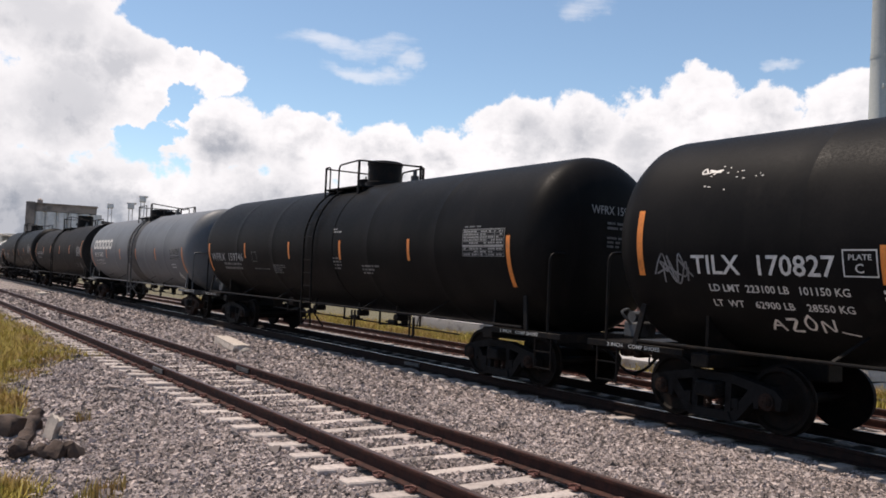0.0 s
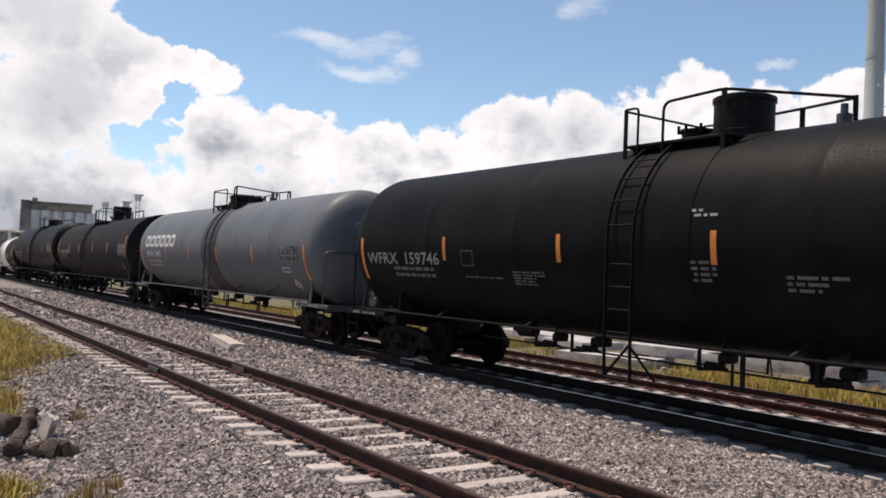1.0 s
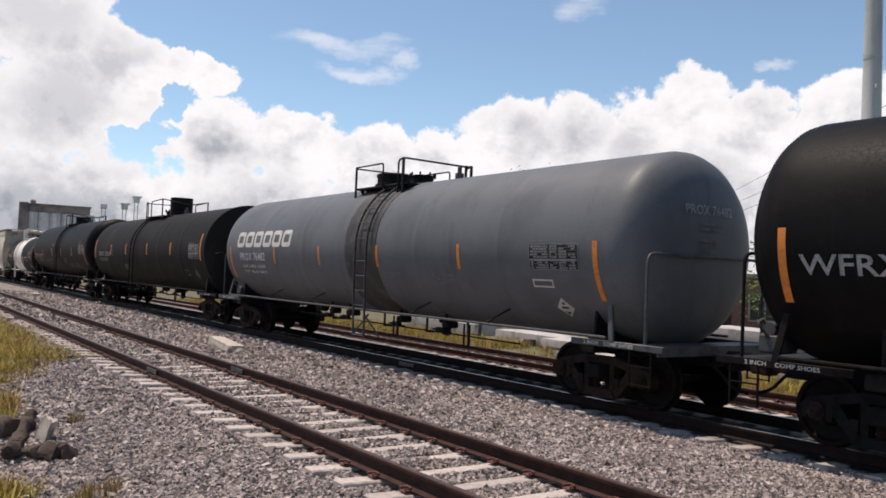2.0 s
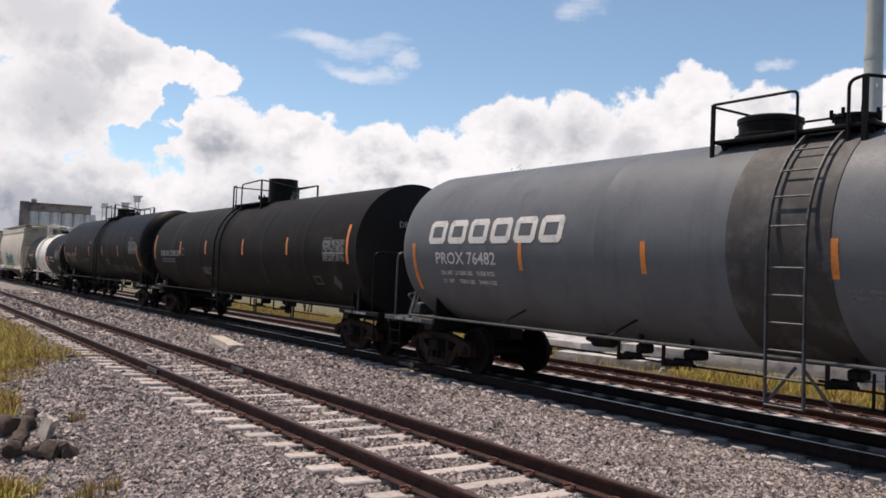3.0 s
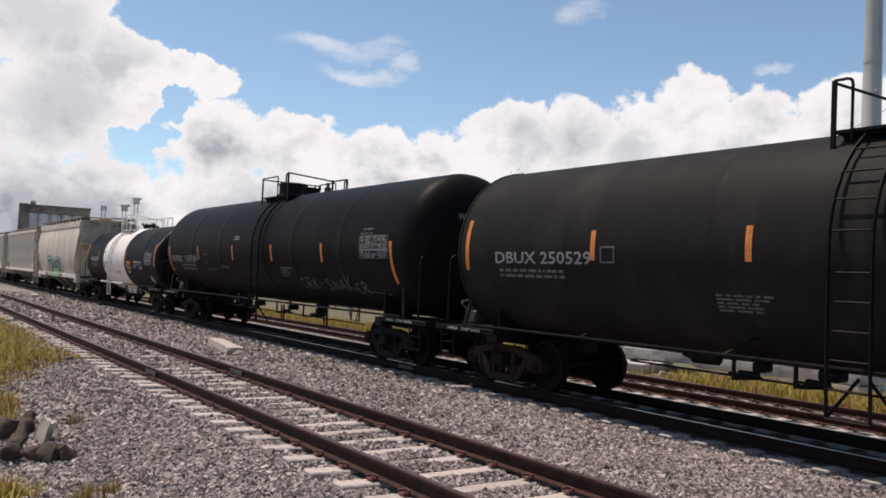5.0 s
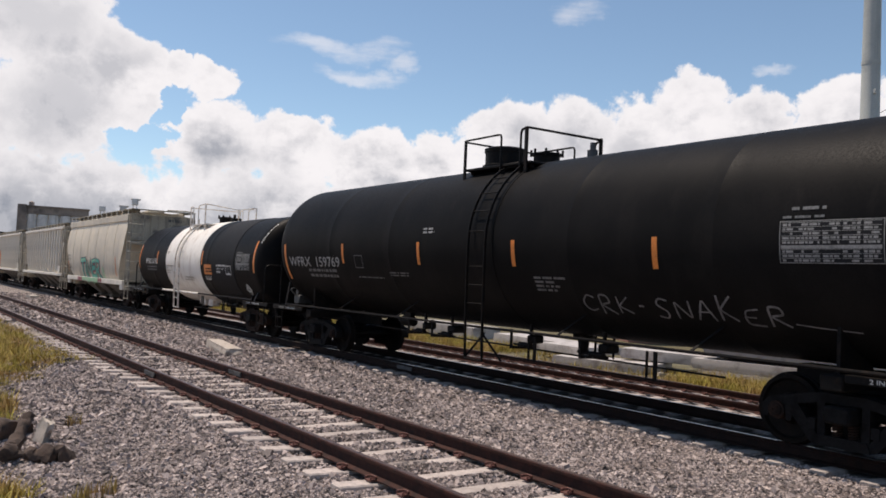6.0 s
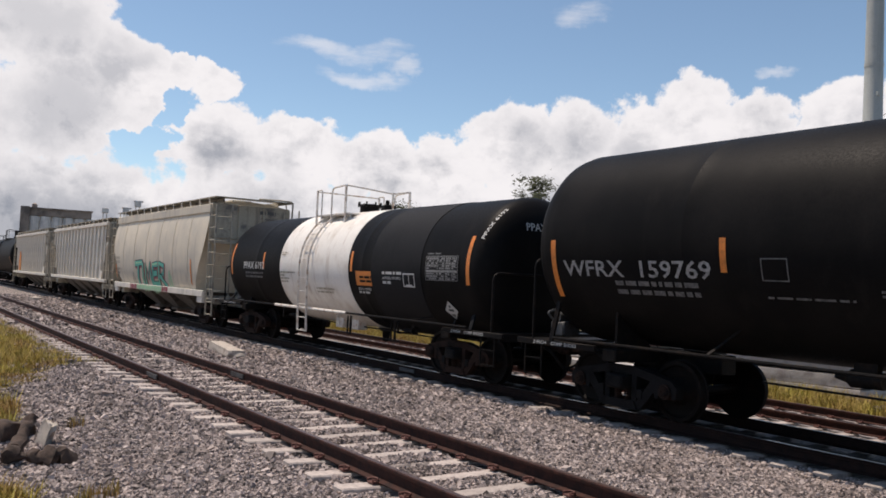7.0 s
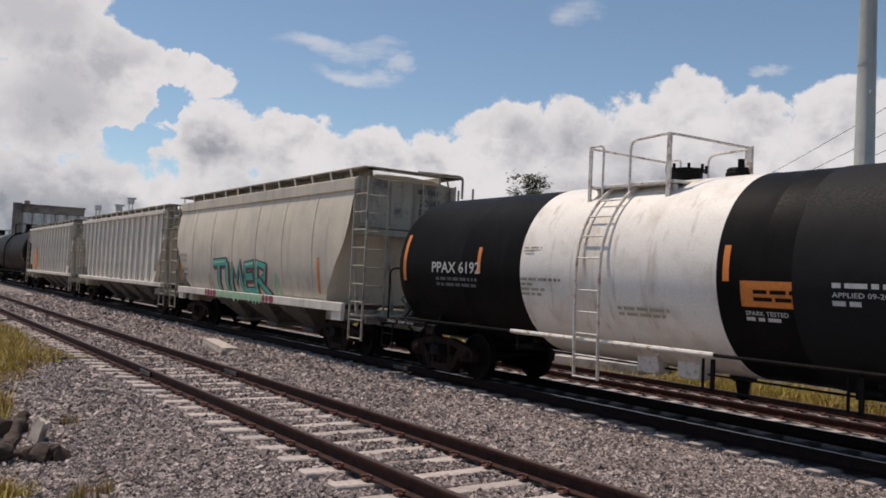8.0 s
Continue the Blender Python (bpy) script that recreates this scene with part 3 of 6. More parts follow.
def letters(car, shell, text, y, z, height, width=None, material=None, label="painted lettering", turn=0.0):
    me = font_mesh(text, height)
    bm = bmesh.new()
    bm.from_mesh(me)
    bpy.data.meshes.remove(me)
    if width:
        w = max(v.co.x for v in bm.verts)
        for v in bm.verts:
            v.co.x *= width / w
    if turn:
        bmesh.ops.rotate(bm, verts=bm.verts, cent=(0, 0, 0), matrix=Matrix.Rotation(radians(turn), 3, "Z"))
    if height < 0.14:
        lay(bm, shell, y, z)
        return tagged(part("lettering", bm, material or M_LETTER, car, label), kind="stuff")
    for piece in islands(bm):
        lay(piece, shell, y, z)
        part("letter", piece, material or M_LETTER, car, label)
    bm.free()


def islands(bm):
    """The separate pieces of a mesh, each as a bmesh."""
    seen, out = set(), []
    for f in list(bm.faces):
        if f in seen:
            continue
        todo, got = [f], []
        seen.add(f)
        while todo:
            g = todo.pop()
            got.append(g)
            for e in g.edges:
                for h in e.link_faces:
                    if h not in seen:
                        seen.add(h)
                        todo.append(h)
        nb, vs = bmesh.new(), {}
        for g in got:
            for v in g.verts:
                if v not in vs:
                    vs[v] = nb.verts.new(v.co)
            nb.faces.new([vs[v] for v in g.verts])
        out.append(nb)
    return out


def flat_rects(car, name, shell, y, z, rects, material, label=""):
    """Painted rectangles (u0, v0, u1, v1) laid on a shell as one mark."""
    bm = bmesh.new()
    for u0, v0, u1, v1 in rects:
        bm.faces.new([bm.verts.new((a, b, 0)) for a, b in ((u0, v0), (u1, v0), (u1, v1), (u0, v1))])
    lay(bm, shell, y, z)
    return part(name, bm, material, car, label)


def bars(car, shell, y, z, lines, material=None, seed=1, h=0.05, label="rows of small lettering"):
    """Lines of small writing as bars: a list of line lengths, top line first."""
    rng = random.Random(seed)
    rects = []
    for i, n in enumerate(lines):
        u = 0.0
        v = -i * h * 1.9
        while u < n:
            w = min(rng.uniform(0.06, 0.28), n - u)
            if w < 0.03:
                break
            rects.append((u, v, u + w, v + h))
            u += w + 0.045
    return tagged(flat_rects(car, "small_writing", shell, y, z, rects, material or M_DIM, label), kind="stuff")


def stripe(car, shell, y, z0, z1, w=0.10):
    a0 = math.asin((z0 - shell.zc) / shell.r)
    a1 = math.asin(min(0.98, (z1 - shell.zc) / shell.r))
    return flat_rects(car, "reflective_stripe", shell, y, z0, [(-w / 2, 0, w / 2, (a1 - a0) * shell.r)], M_ORANGE, "orange reflective strip")


def frame_rects(w, h, t=0.025):
    return [(0, 0, w, t), (0, h - t, w, h), (0, t, t, h - t), (w - t, t, w, h - t)]


def consol(car, shell, y, z, w=1.0, h=0.55, seed=3):
    """The service stencil: a dark panel with a light grid of small entries."""
    flat_rects(car, "stencil_panel", shell, y, z, [(0, 0, w, h)], M_GREYBAND, "service stencil panel")
    rng = random.Random(seed)
    rects = frame_rects(w, h, 0.010)
    rows = 9
    pitch = (h - 0.03) / rows
    edges = [0.03, 0.43 * w, 0.62 * w, 0.81 * w, w - 0.02]
    for r in range(rows):
        v = 0.015 + r * pitch
        if r == 3:
            rects.append((0.02, v, w * 0.98, v + pitch * 0.75))
            continue
        for c, (u0, u1) in enumerate(zip(edges, edges[1:])):
            rects.append((u0, v + pitch * 0.80, u1 - 0.015, v + pitch * 0.93))
            u = u0 + 0.01
            while u < u1 - 0.05:
                n = min(rng.uniform(0.03, 0.10), u1 - 0.03 - u)
                if rng.random() < 0.8:
                    rects.append((u, v + 0.006, u + n, v + pitch * 0.62))
                u += n + 0.014
    bars(car, shell, y - 0.03, z + h + 0.03, [w * 0.42], M_DIM, seed, 0.03)
    bm = bmesh.new()
    for u0, v0, u1, v1 in rects:
        bm.faces.new([bm.verts.new((a, b, 0)) for a, b in ((u0, v0), (u1, v0), (u1, v1), (u0, v1))])
    lay(bm, Shell(shell.r + 0.004, shell.zc, shell.dy) if isinstance(shell, Shell) else shell, y, z)
    tagged(part("stencil_print", bm, M_STENCIL, car, "light stencilled grid"), kind="stuff")


def diamond(car, shell, y, z, s=0.19, material=None):
    bm = bmesh.new()
    bm.faces.new([bm.verts.new(p) for p in ((0, -s, 0), (s, 0, 0), (0, s, 0), (-s, 0, 0))])
    lay(bm, shell, y, z)
    p = part("placard", bm, material or M_LETTER, car, "diamond hazard placard")
    bm = bmesh.new()
    k = s * 0.8
    bm.faces.new([bm.verts.new(q) for q in ((0, -k, 0), (k * 0.5, -k * 0.5, 0), (-k * 0.5, -k * 0.5, 0))])
    for u0, v0, u1, v1 in ((-k * 0.5, -0.02, k * 0.5, 0.03), (-k * 0.2, 0.07, k * 0.2, 0.12)):
        bm.faces.new([bm.verts.new((a, b, 0)) for a, b in ((u0, v0), (u1, v0), (u1, v1), (u0, v1))])
    lay(bm, Shell(shell.r + 0.004, shell.zc, shell.dy), y, z)
    tagged(part("placard_print", bm, M_INK, p), kind="stuff")


# -- running gear, built once and shared --


def side_frame_mesh(material):
    """A cast side frame: arched top, two windows, pedestals over the axle ends."""
    bm = bmesh.new()
    a = TANK_PITCH

    def at(u, v, d):
        return Vector((-0.085 + d, u, v))
    top = [(-a - 0.20, 0.36), (-a - 0.22, 0.52), (-a - 0.12, 0.62), (-0.62, 0.70), (-0.30, 0.76), (0.30, 0.76), (0.62, 0.70), (a + 0.12, 0.62), (a + 0.22, 0.52), (a + 0.20, 0.36),
           (a + 0.13, 0.36), (a + 0.11, 0.50), (0.58, 0.58), (0.30, 0.64), (-0.30, 0.64), (-0.58, 0.58), (-a - 0.11, 0.50), (-a - 0.13, 0.36)]
    outline(bm, top, 0.17, at)
    for s in (-1, 1):
        leg = [(s * 0.80, 0.56), (s * 0.62, 0.60), (s * 0.30, 0.19), (s * 0.34, 0.11), (s * 0.42, 0.13)]
        outline(bm, leg if s > 0 else leg[::-1], 0.16, at)
        col = [(s * 0.23, 0.66), (s * 0.23, 0.20), (s * 0.33, 0.20), (s * 0.33, 0.66)]
        outline(bm, col if s < 0 else col[::-1], 0.15, at)
        jaw = [(s * (a - 0.13), 0.34), (s * (a - 0.20), 0.34), (s * (a - 0.22), 0.56), (s * (a - 0.10), 0.58)]
        outline(bm, jaw, 0.15, at)
    outline(bm, [(-0.36, 0.11), (0.36, 0.11), (0.30, 0.24), (-0.30, 0.24)], 0.22, lambda u, v, d: Vector((-0.11 + d, u, v)))
    bmesh.ops.recalc_face_normals(bm, faces=bm.faces)
    return finish(bm, "side_frame", material)


def wheelset_mesh():
    """Two wheels on an axle, turning about x."""
    bm = bmesh.new()
    turned(bm, [(-1.05, 0.06), (-0.80, 0.075), (0.80, 0.075), (1.05, 0.06)], 12, "x")
    for s in (-1, 1):
        prof = [(0.665, 0.10), (0.665, 0.20), (0.69, 0.36), (0.682, 0.40), (0.682, 0.482), (0.712, 0.482), (0.722, 0.458), (0.815, 0.452), (0.818, 0.395), (0.775, 0.37), (0.745, 0.21), (0.83, 0.15), (0.83, 0.10)]
        turned(bm, [(s * q, r) for q, r in prof], 36, "x")
    return finish(bm, "wheelset", M_TREAD)


def spring_mesh():
    bm = bmesh.new()
    sweep(bm, [(0.055 * math.cos(i * 0.9), 0.055 * math.sin(i * 0.9), 0.24 + 0.16 * i / 34) for i in range(35)], 0.013, 5)
    return finish(bm, "spring", M_CAST)


def bearing_mesh():
    bm = bmesh.new()
    turned(bm, [(0, 0.0), (0.0, 0.075), (0.02, 0.085), (0.02, 0.115), (0.17, 0.125)], 20, "x")
    for k in range(3):
        a = k * 2.094
        turned(bm, [(-0.016, 0.018), (0.004, 0.018)], 6, "x", (0, 0.045 * math.cos(a), 0.045 * math.sin(a)))
    return finish(bm, "bearing_cap", M_CAST)


def bolster_mesh():
    bm = bmesh.new()
    box(bm, (0, 0, 0.52), (2.5, 0.34, 0.22), bevel=0.03)
    box(bm, (0, 0, 0.64), (0.5, 0.5, 0.12), bevel=0.02)
    for s in (-1, 1):
        box(bm, (s * 1.08, 0, 0.50), (0.32, 0.36, 0.12), bevel=0.02)
        bar(bm, (-1.1, s * 0.40, 0.36), (1.1, s * 0.40, 0.36), 0.10, 0.14)
        for k in (-1, 1):
            box(bm, (k * 0.75, s * 0.42, 0.40), (0.12, 0.08, 0.34), bevel=0.01)
    return finish(bm, "truck_bolster", M_CAST2)


GEAR = dict(frame=side_frame_mesh(M_CAST), frame_dark=side_frame_mesh(M_CAST2), wheels=wheelset_mesh(), spring=spring_mesh(), cap=bearing_mesh(), bolster=bolster_mesh())
WHEELS = []


def make_truck(car, y, dark=False):
    truck = part("truck", GEAR["bolster"], None, car, "cast steel truck with two wheelsets", pose(0, y, 0))
    for s in (-1, 1):
        part("side_frame", GEAR["frame_dark" if dark else "frame"], None, truck, at=pose(s * 1.0, 0, 0, 0, 0, 0 if s < 0 else 180))
        for k in (-0.1, 0.1):
            part("spring", GEAR["spring"], None, truck, at=pose(s * 1.02, k, 0))
        for k in (-1, 1):
            part("bearing_cap", GEAR["cap"], None, truck, at=pose(s * 1.13, k * TANK_PITCH, 0.457, 0, 0, 0 if s < 0 else 180))
    for k in (-1, 1):
        w = part("wheelset", GEAR["wheels"], None, truck, "dark steel wheels on an axle", pose(0, k * TANK_PITCH, 0.457))
        WHEELS.append((w, k * TANK_PITCH))
    return truck


def coupler_mesh():
    bm = bmesh.new()
    box(bm, (0, 0.0, 0.84), (0.16, 0.62, 0.17), bevel=0.02)
    box(bm, (0.0, 0.36, 0.84), (0.30, 0.20, 0.30), bevel=0.04)
    box(bm, (-0.11, 0.50, 0.84), (0.09, 0.16, 0.28), bevel=0.03)
    return finish(bm, "coupler", M_CAST)


def hose_mesh():
    bm = bmesh.new()
    sweep(bm, bend([(0.28, 0.0, 0.80), (0.30, 0.25, 0.72), (0.22, 0.45, 0.46), (0.05, 0.62, 0.38)], 0.2, 5), 0.026, 6)
    return finish(bm, "brake_hose", M_IRON)


GEAR["coupler"], GEAR["hose"] = coupler_mesh(), hose_mesh()

TRAIN = []


def make_tank_car(spec):
    """A tank car: spec gives half length, radius, axis height, paints and fittings."""
    r, zc, hl = spec["r"], spec["zc"], spec["half"]
    paint, iron = spec["paint"], spec.get("iron", M_IRON)
    car = thing("tank_car", spec["label"], "tank car", "tank cars of the freight train")
    shell = Shell(r, zc, spec.get("dy", 0.0))
    head = spec.get("head", 0.55)

    def head_profile(s):
        if spec.get("flat_head"):
            return [(s * hl, r), (s * hl, r + 0.02), (s * (hl + 0.035), r + 0.02), (s * (hl + 0.035), r - 0.02), (s * (hl + 0.16), r * 0.72), (s * (hl + 0.22), r * 0.4), (s * (hl + 0.24), 0)]
        return [(s * (hl + (head * math.sin(i * math.pi / 28) if i > 0 else i * 0.05)), r * max(0.0, math.cos(max(i, 0) * math.pi / 28)) ** 0.62) for i in (-4, 0, 2, 4, 6, 8, 9, 10, 11, 12, 13, 14)]

    # barrel courses with slight seams
    bands = spec.get("bands")
    cuts = sorted(spec.get("cuts", [k * hl / 3 for k in (-3, -2, -1, 1, 2, 3)]))
    near, far = head_profile(-1), head_profile(1)
    prof = near[::-1]
    for c in cuts[1:-1]:
        prof += [(c - 0.30, r), (c - 0.028, r), (c - 0.010, r + 0.003), (c + 0.010, r + 0.003), (c + 0.028, r), (c + 0.30, r)]
    prof += far
    bm = bmesh.new()
    turned(bm, prof, 72, "y", (0, 0, zc))
    tank = part("tank", bm, paint, car, spec["tank_label"])
    if bands:
        for y0, y1, m in bands:
            b = bmesh.new()
            turned(b, [(y0, r - 0.02), (y0, r + 0.010), (y1, r + 0.010), (y1, r - 0.02)], 72, "y", (0, 0, zc))
            part("painted_band", b, m[0], tank, m[1])
    # jacket band under the walkway
    p0, p1 = spec["deck"]
    if spec.get("saddle", True):
        b = bmesh.new()
        q0, q1 = spec.get("saddle_span", (p1 - 1.9, p1 + 0.05))
        turned(b, [(q0, r - 0.02), (q0 + 0.02, r + 0.012), (q1 - 0.02, r + 0.012), (q1, r - 0.02)], 72, "y", (0, 0, zc))
        part("centre_course", b, spec.get("saddle_paint", paint), tank, "stained centre course of the tank")
    # stub sills, bolsters, end decks
    end = spec["end"]
    tp = spec["truck"]
    for s in (-1, 1):
        b = bmesh.new()
        y0, y1 = s * (tp - 1.2), s * end
        box(b, (0, (y0 + y1) / 2, 0.86), (0.36, abs(y1 - y0), 0.30), bevel=0.015)
        part("stub_sill", b, iron, car)
        b = bmesh.new()
        box(b, (0, s * tp, 0.92), (2.75, 0.30, 0.20), bevel=0.02)
        for k in (-1, 1):
            aa = radians(52)
            outline(b, [(0.45, 0.95), (1.22, 0.98), (r * math.cos(radians(42)) * 1.0, zc - r * math.sin(radians(42))), (r * math.cos(aa) * 0.9, zc - r * math.sin(aa) * 1.0), (0.45, zc - r + 0.02)],
                    0.05, lambda u, v, d, k=k, s=s: Vector((k * u, s * tp - 0.025 + d, v)))
        bmesh.ops.recalc_face_normals(b, faces=b.faces)
        part("body_bolster", b, iron, car)
        b = bmesh.new()
        box(b, (0, s * (end - 0.20), 1.02), (2.9, 0.62, 0.035), bevel=0.008)
        box(b, (0, s * (end + 0.10), 0.97), (2.9, 0.03, 0.15))
        for k in (-1, 1):
            box(b, (k * 1.44, s * (end - 0.75), 1.00), (0.06, 1.9, 0.10), bevel=0.01)
        part("end_deck", b, spec.get("deck_iron", iron), car, "narrow end platform")
        b = bmesh.new()
        letters(car, Flat((-1.474, 0, 0), (0, -1, 0)), "2 INCH    COMP SHOES", -(end - 0.25) if s > 0 else end - 1.40, 0.975, 0.055, 1.05)
        b = bmesh.new()
        x, y = 1.42, s * (end + 0.05)
        rail_z = spec.get("end_rail", 2.42)
        sweep(b, bend([(-x, y - s * 0.22, 1.02), (-x, y - s * 0.22, rail_z), (x, y - s * 0.22, rail_z), (x, y - s * 0.22, 1.02)], 0.16, 4), 0.024, 8)
        part("end_railing", b, spec.get("deck_iron", iron), car, "bent pipe railing")
        for k in (-1, 1):
            b = bmesh.new()
            sy = s * (end - 0.02)
            for q in (0, 0.42):
                bar(b, (k * 1.45, sy - s * q, 0.99), (k * 1.45, sy - s * q, 0.42), 0.03, 0.02, (0, 1, 0))
            for z in (0.44, 0.72):
                bar(b, (k * 1.45, sy, z), (k * 1.45, sy - s * 0.42, z), 0.035, 0.02)
            part("sill_step", b, iron, car)
        part("coupler", GEAR["coupler"], None, car, at=pose(0, s * (end + 0.02), 0, 0, 0, 0 if s > 0 else 180))
        part("brake_hose", GEAR["hose"], None, car, at=pose(0, s * (end + 0.02), 0, 0, 0, 0 if s > 0 else 180))
        b = bmesh.new()
        ya = s * (hl - 0.12)
        bar(b, (-1.46, ya + s * 0.10, 1.04), (-r * 0.86, ya - s * 0.02, zc - r * 0.60), 0.04, 0.09, (0, 1, 0))
        part("body_brace", b, spec.get("deck_iron", iron), car)
        make_truck(car, s * tp, spec.get("dark_truck", False))
    # pipes along the lower side
    for k in (-1, 1):
        b = bmesh.new()
        x = k * 1.50
        sweep(b, [(x, -(hl - 0.1), 1.10), (x, hl - 0.1, 1.10)], 0.024, 8)
        part("side_pipe", b, spec.get("pipe", M_IRON), car, "long side handrail pipe")
        for y in spec.get("brackets", (-hl * 0.62, -hl * 0.3, hl * 0.3, hl * 0.62)):
            b = bmesh.new()
            bx = 1.08
            bar(b, (x, y, 1.12), (k * bx, y - 0.22, zc - math.sqrt(r * r - bx * bx) + 0.02), 0.014, 0.05, (0, 1, 0))
            part("pipe_bracket", b, iron, car)
    if spec.get("white_pipe"):
        w0, w1 = spec["white_pipe"]
        b = bmesh.new()
        sweep(b, [(-1.50, w0, 1.10), (-1.50, w1, 1.10)], 0.038, 8)
        part("handrail_sleeve", b, M_WHITEIRON, car, "white painted stretch of handrail")
    # brake rigging and outlet under the belly
    b = bmesh.new()
    turned(b, [(zc - r + 0.05, 0.20), (zc - r - 0.06, 0.20), (zc - r - 0.10, 0.11), (zc - r - 0.26, 0.09), (zc - r - 0.32, 0.13), (zc - r - 0.38, 0.0)], 16, "z", (0, (p0 + p1) / 2 - 1.2, 0))
    part("outlet_valve", b, iron, car)
    for y, s in spec.get("levers", ((-hl * 0.34, 0.30), (-hl * 0.12, 0.22), (hl * 0.18, 0.34), (hl * 0.30, 0.20))):
        b = bmesh.new()
        box(b, (-0.65, y, 0.92), (0.3, s * 0.8, 0.15), bevel=0.03)
        turned(b, [(-0.14, 0.0), (-0.14, 0.055), (0.16, 0.06), (0.20, 0.02), (0.34, 0.02), (0.34, 0)], 10, "y", (-0.8, y + 0.1, 0.80))
        bar(b, (-0.75, y, 0.85), (-0.75, y, 1.2), 0.05, 0.05, (0, 1, 0))
        bar(b, (-1.1, y + s * 0.7, 0.74), (-1.1, y + s * 0.7, 1.1), 0.03, 0.05, (0, 1, 0))
        bar(b, (-1.1, y + s * 0.7, 0.76), (-0.65, y, 0.76), 0.03, 0.04)
        part("brake_lever", b, iron, car, "dark brake lever and reservoir bracket")
    b = bmesh.new()
    bar(b, (-0.5, -hl * 0.6, 0.70), (-0.5, hl * 0.6, 0.74), 0.03, 0.03)
    bar(b, (-1.25, -hl * 0.55, 0.60), (-1.25, -hl * 0.05, 0.60), 0.025, 0.025)
    for y in (-hl * 0.52, -hl * 0.20):
        bar(b, (-1.25, y, 0.58), (-1.25, y, 1.02), 0.03, 0.06, (0, 1, 0))
        bar(b, (-1.25, y + 0.16, 0.58), (-1.25, y + 0.16, 1.02), 0.03, 0.03, (0, 1, 0))
        bar(b, (-1.25, y, 0.60), (-1.25, y + 0.16, 0.60), 0.03, 0.03)
    part("brake_rod", b, iron, car, "thin brake rods and hangers")
    b = bmesh.new()
    turned(b, [(-0.22, 0.0), (-0.22, 0.11), (0.20, 0.12), (0.26, 0.07), (0.42, 0.03), (0.44, 0)], 16, "y", (-0.55, hl * 0.42, 0.96))
    box(b, (-0.55, hl * 0.42, 1.05), (0.12, 0.3, 0.3))
    part("brake_cylinder", b, iron, car)
    b = bmesh.new()
    box(b, (-0.75, end - 0.25, 1.22), (0.42, 0.34, 0.26), bevel=0.03)
    turned(b, [(-0.2, 0.09), (0.2, 0.09)], 12, "x", (-0.75, end - 0.25, 1.42))
    sweep(b, bend([(-0.95, end - 0.25, 1.30), (-1.15, end - 0.20, 1.5), (-0.8, end - 0.05, 1.55), (-0.6, end - 0.05, 1.2)], 0.1, 3), 0.02, 6)
    part("brake_valve", b, M_GALV, car, "brake control valve on the end deck")
    fittings(car, shell, spec, iron)
    return car, shell


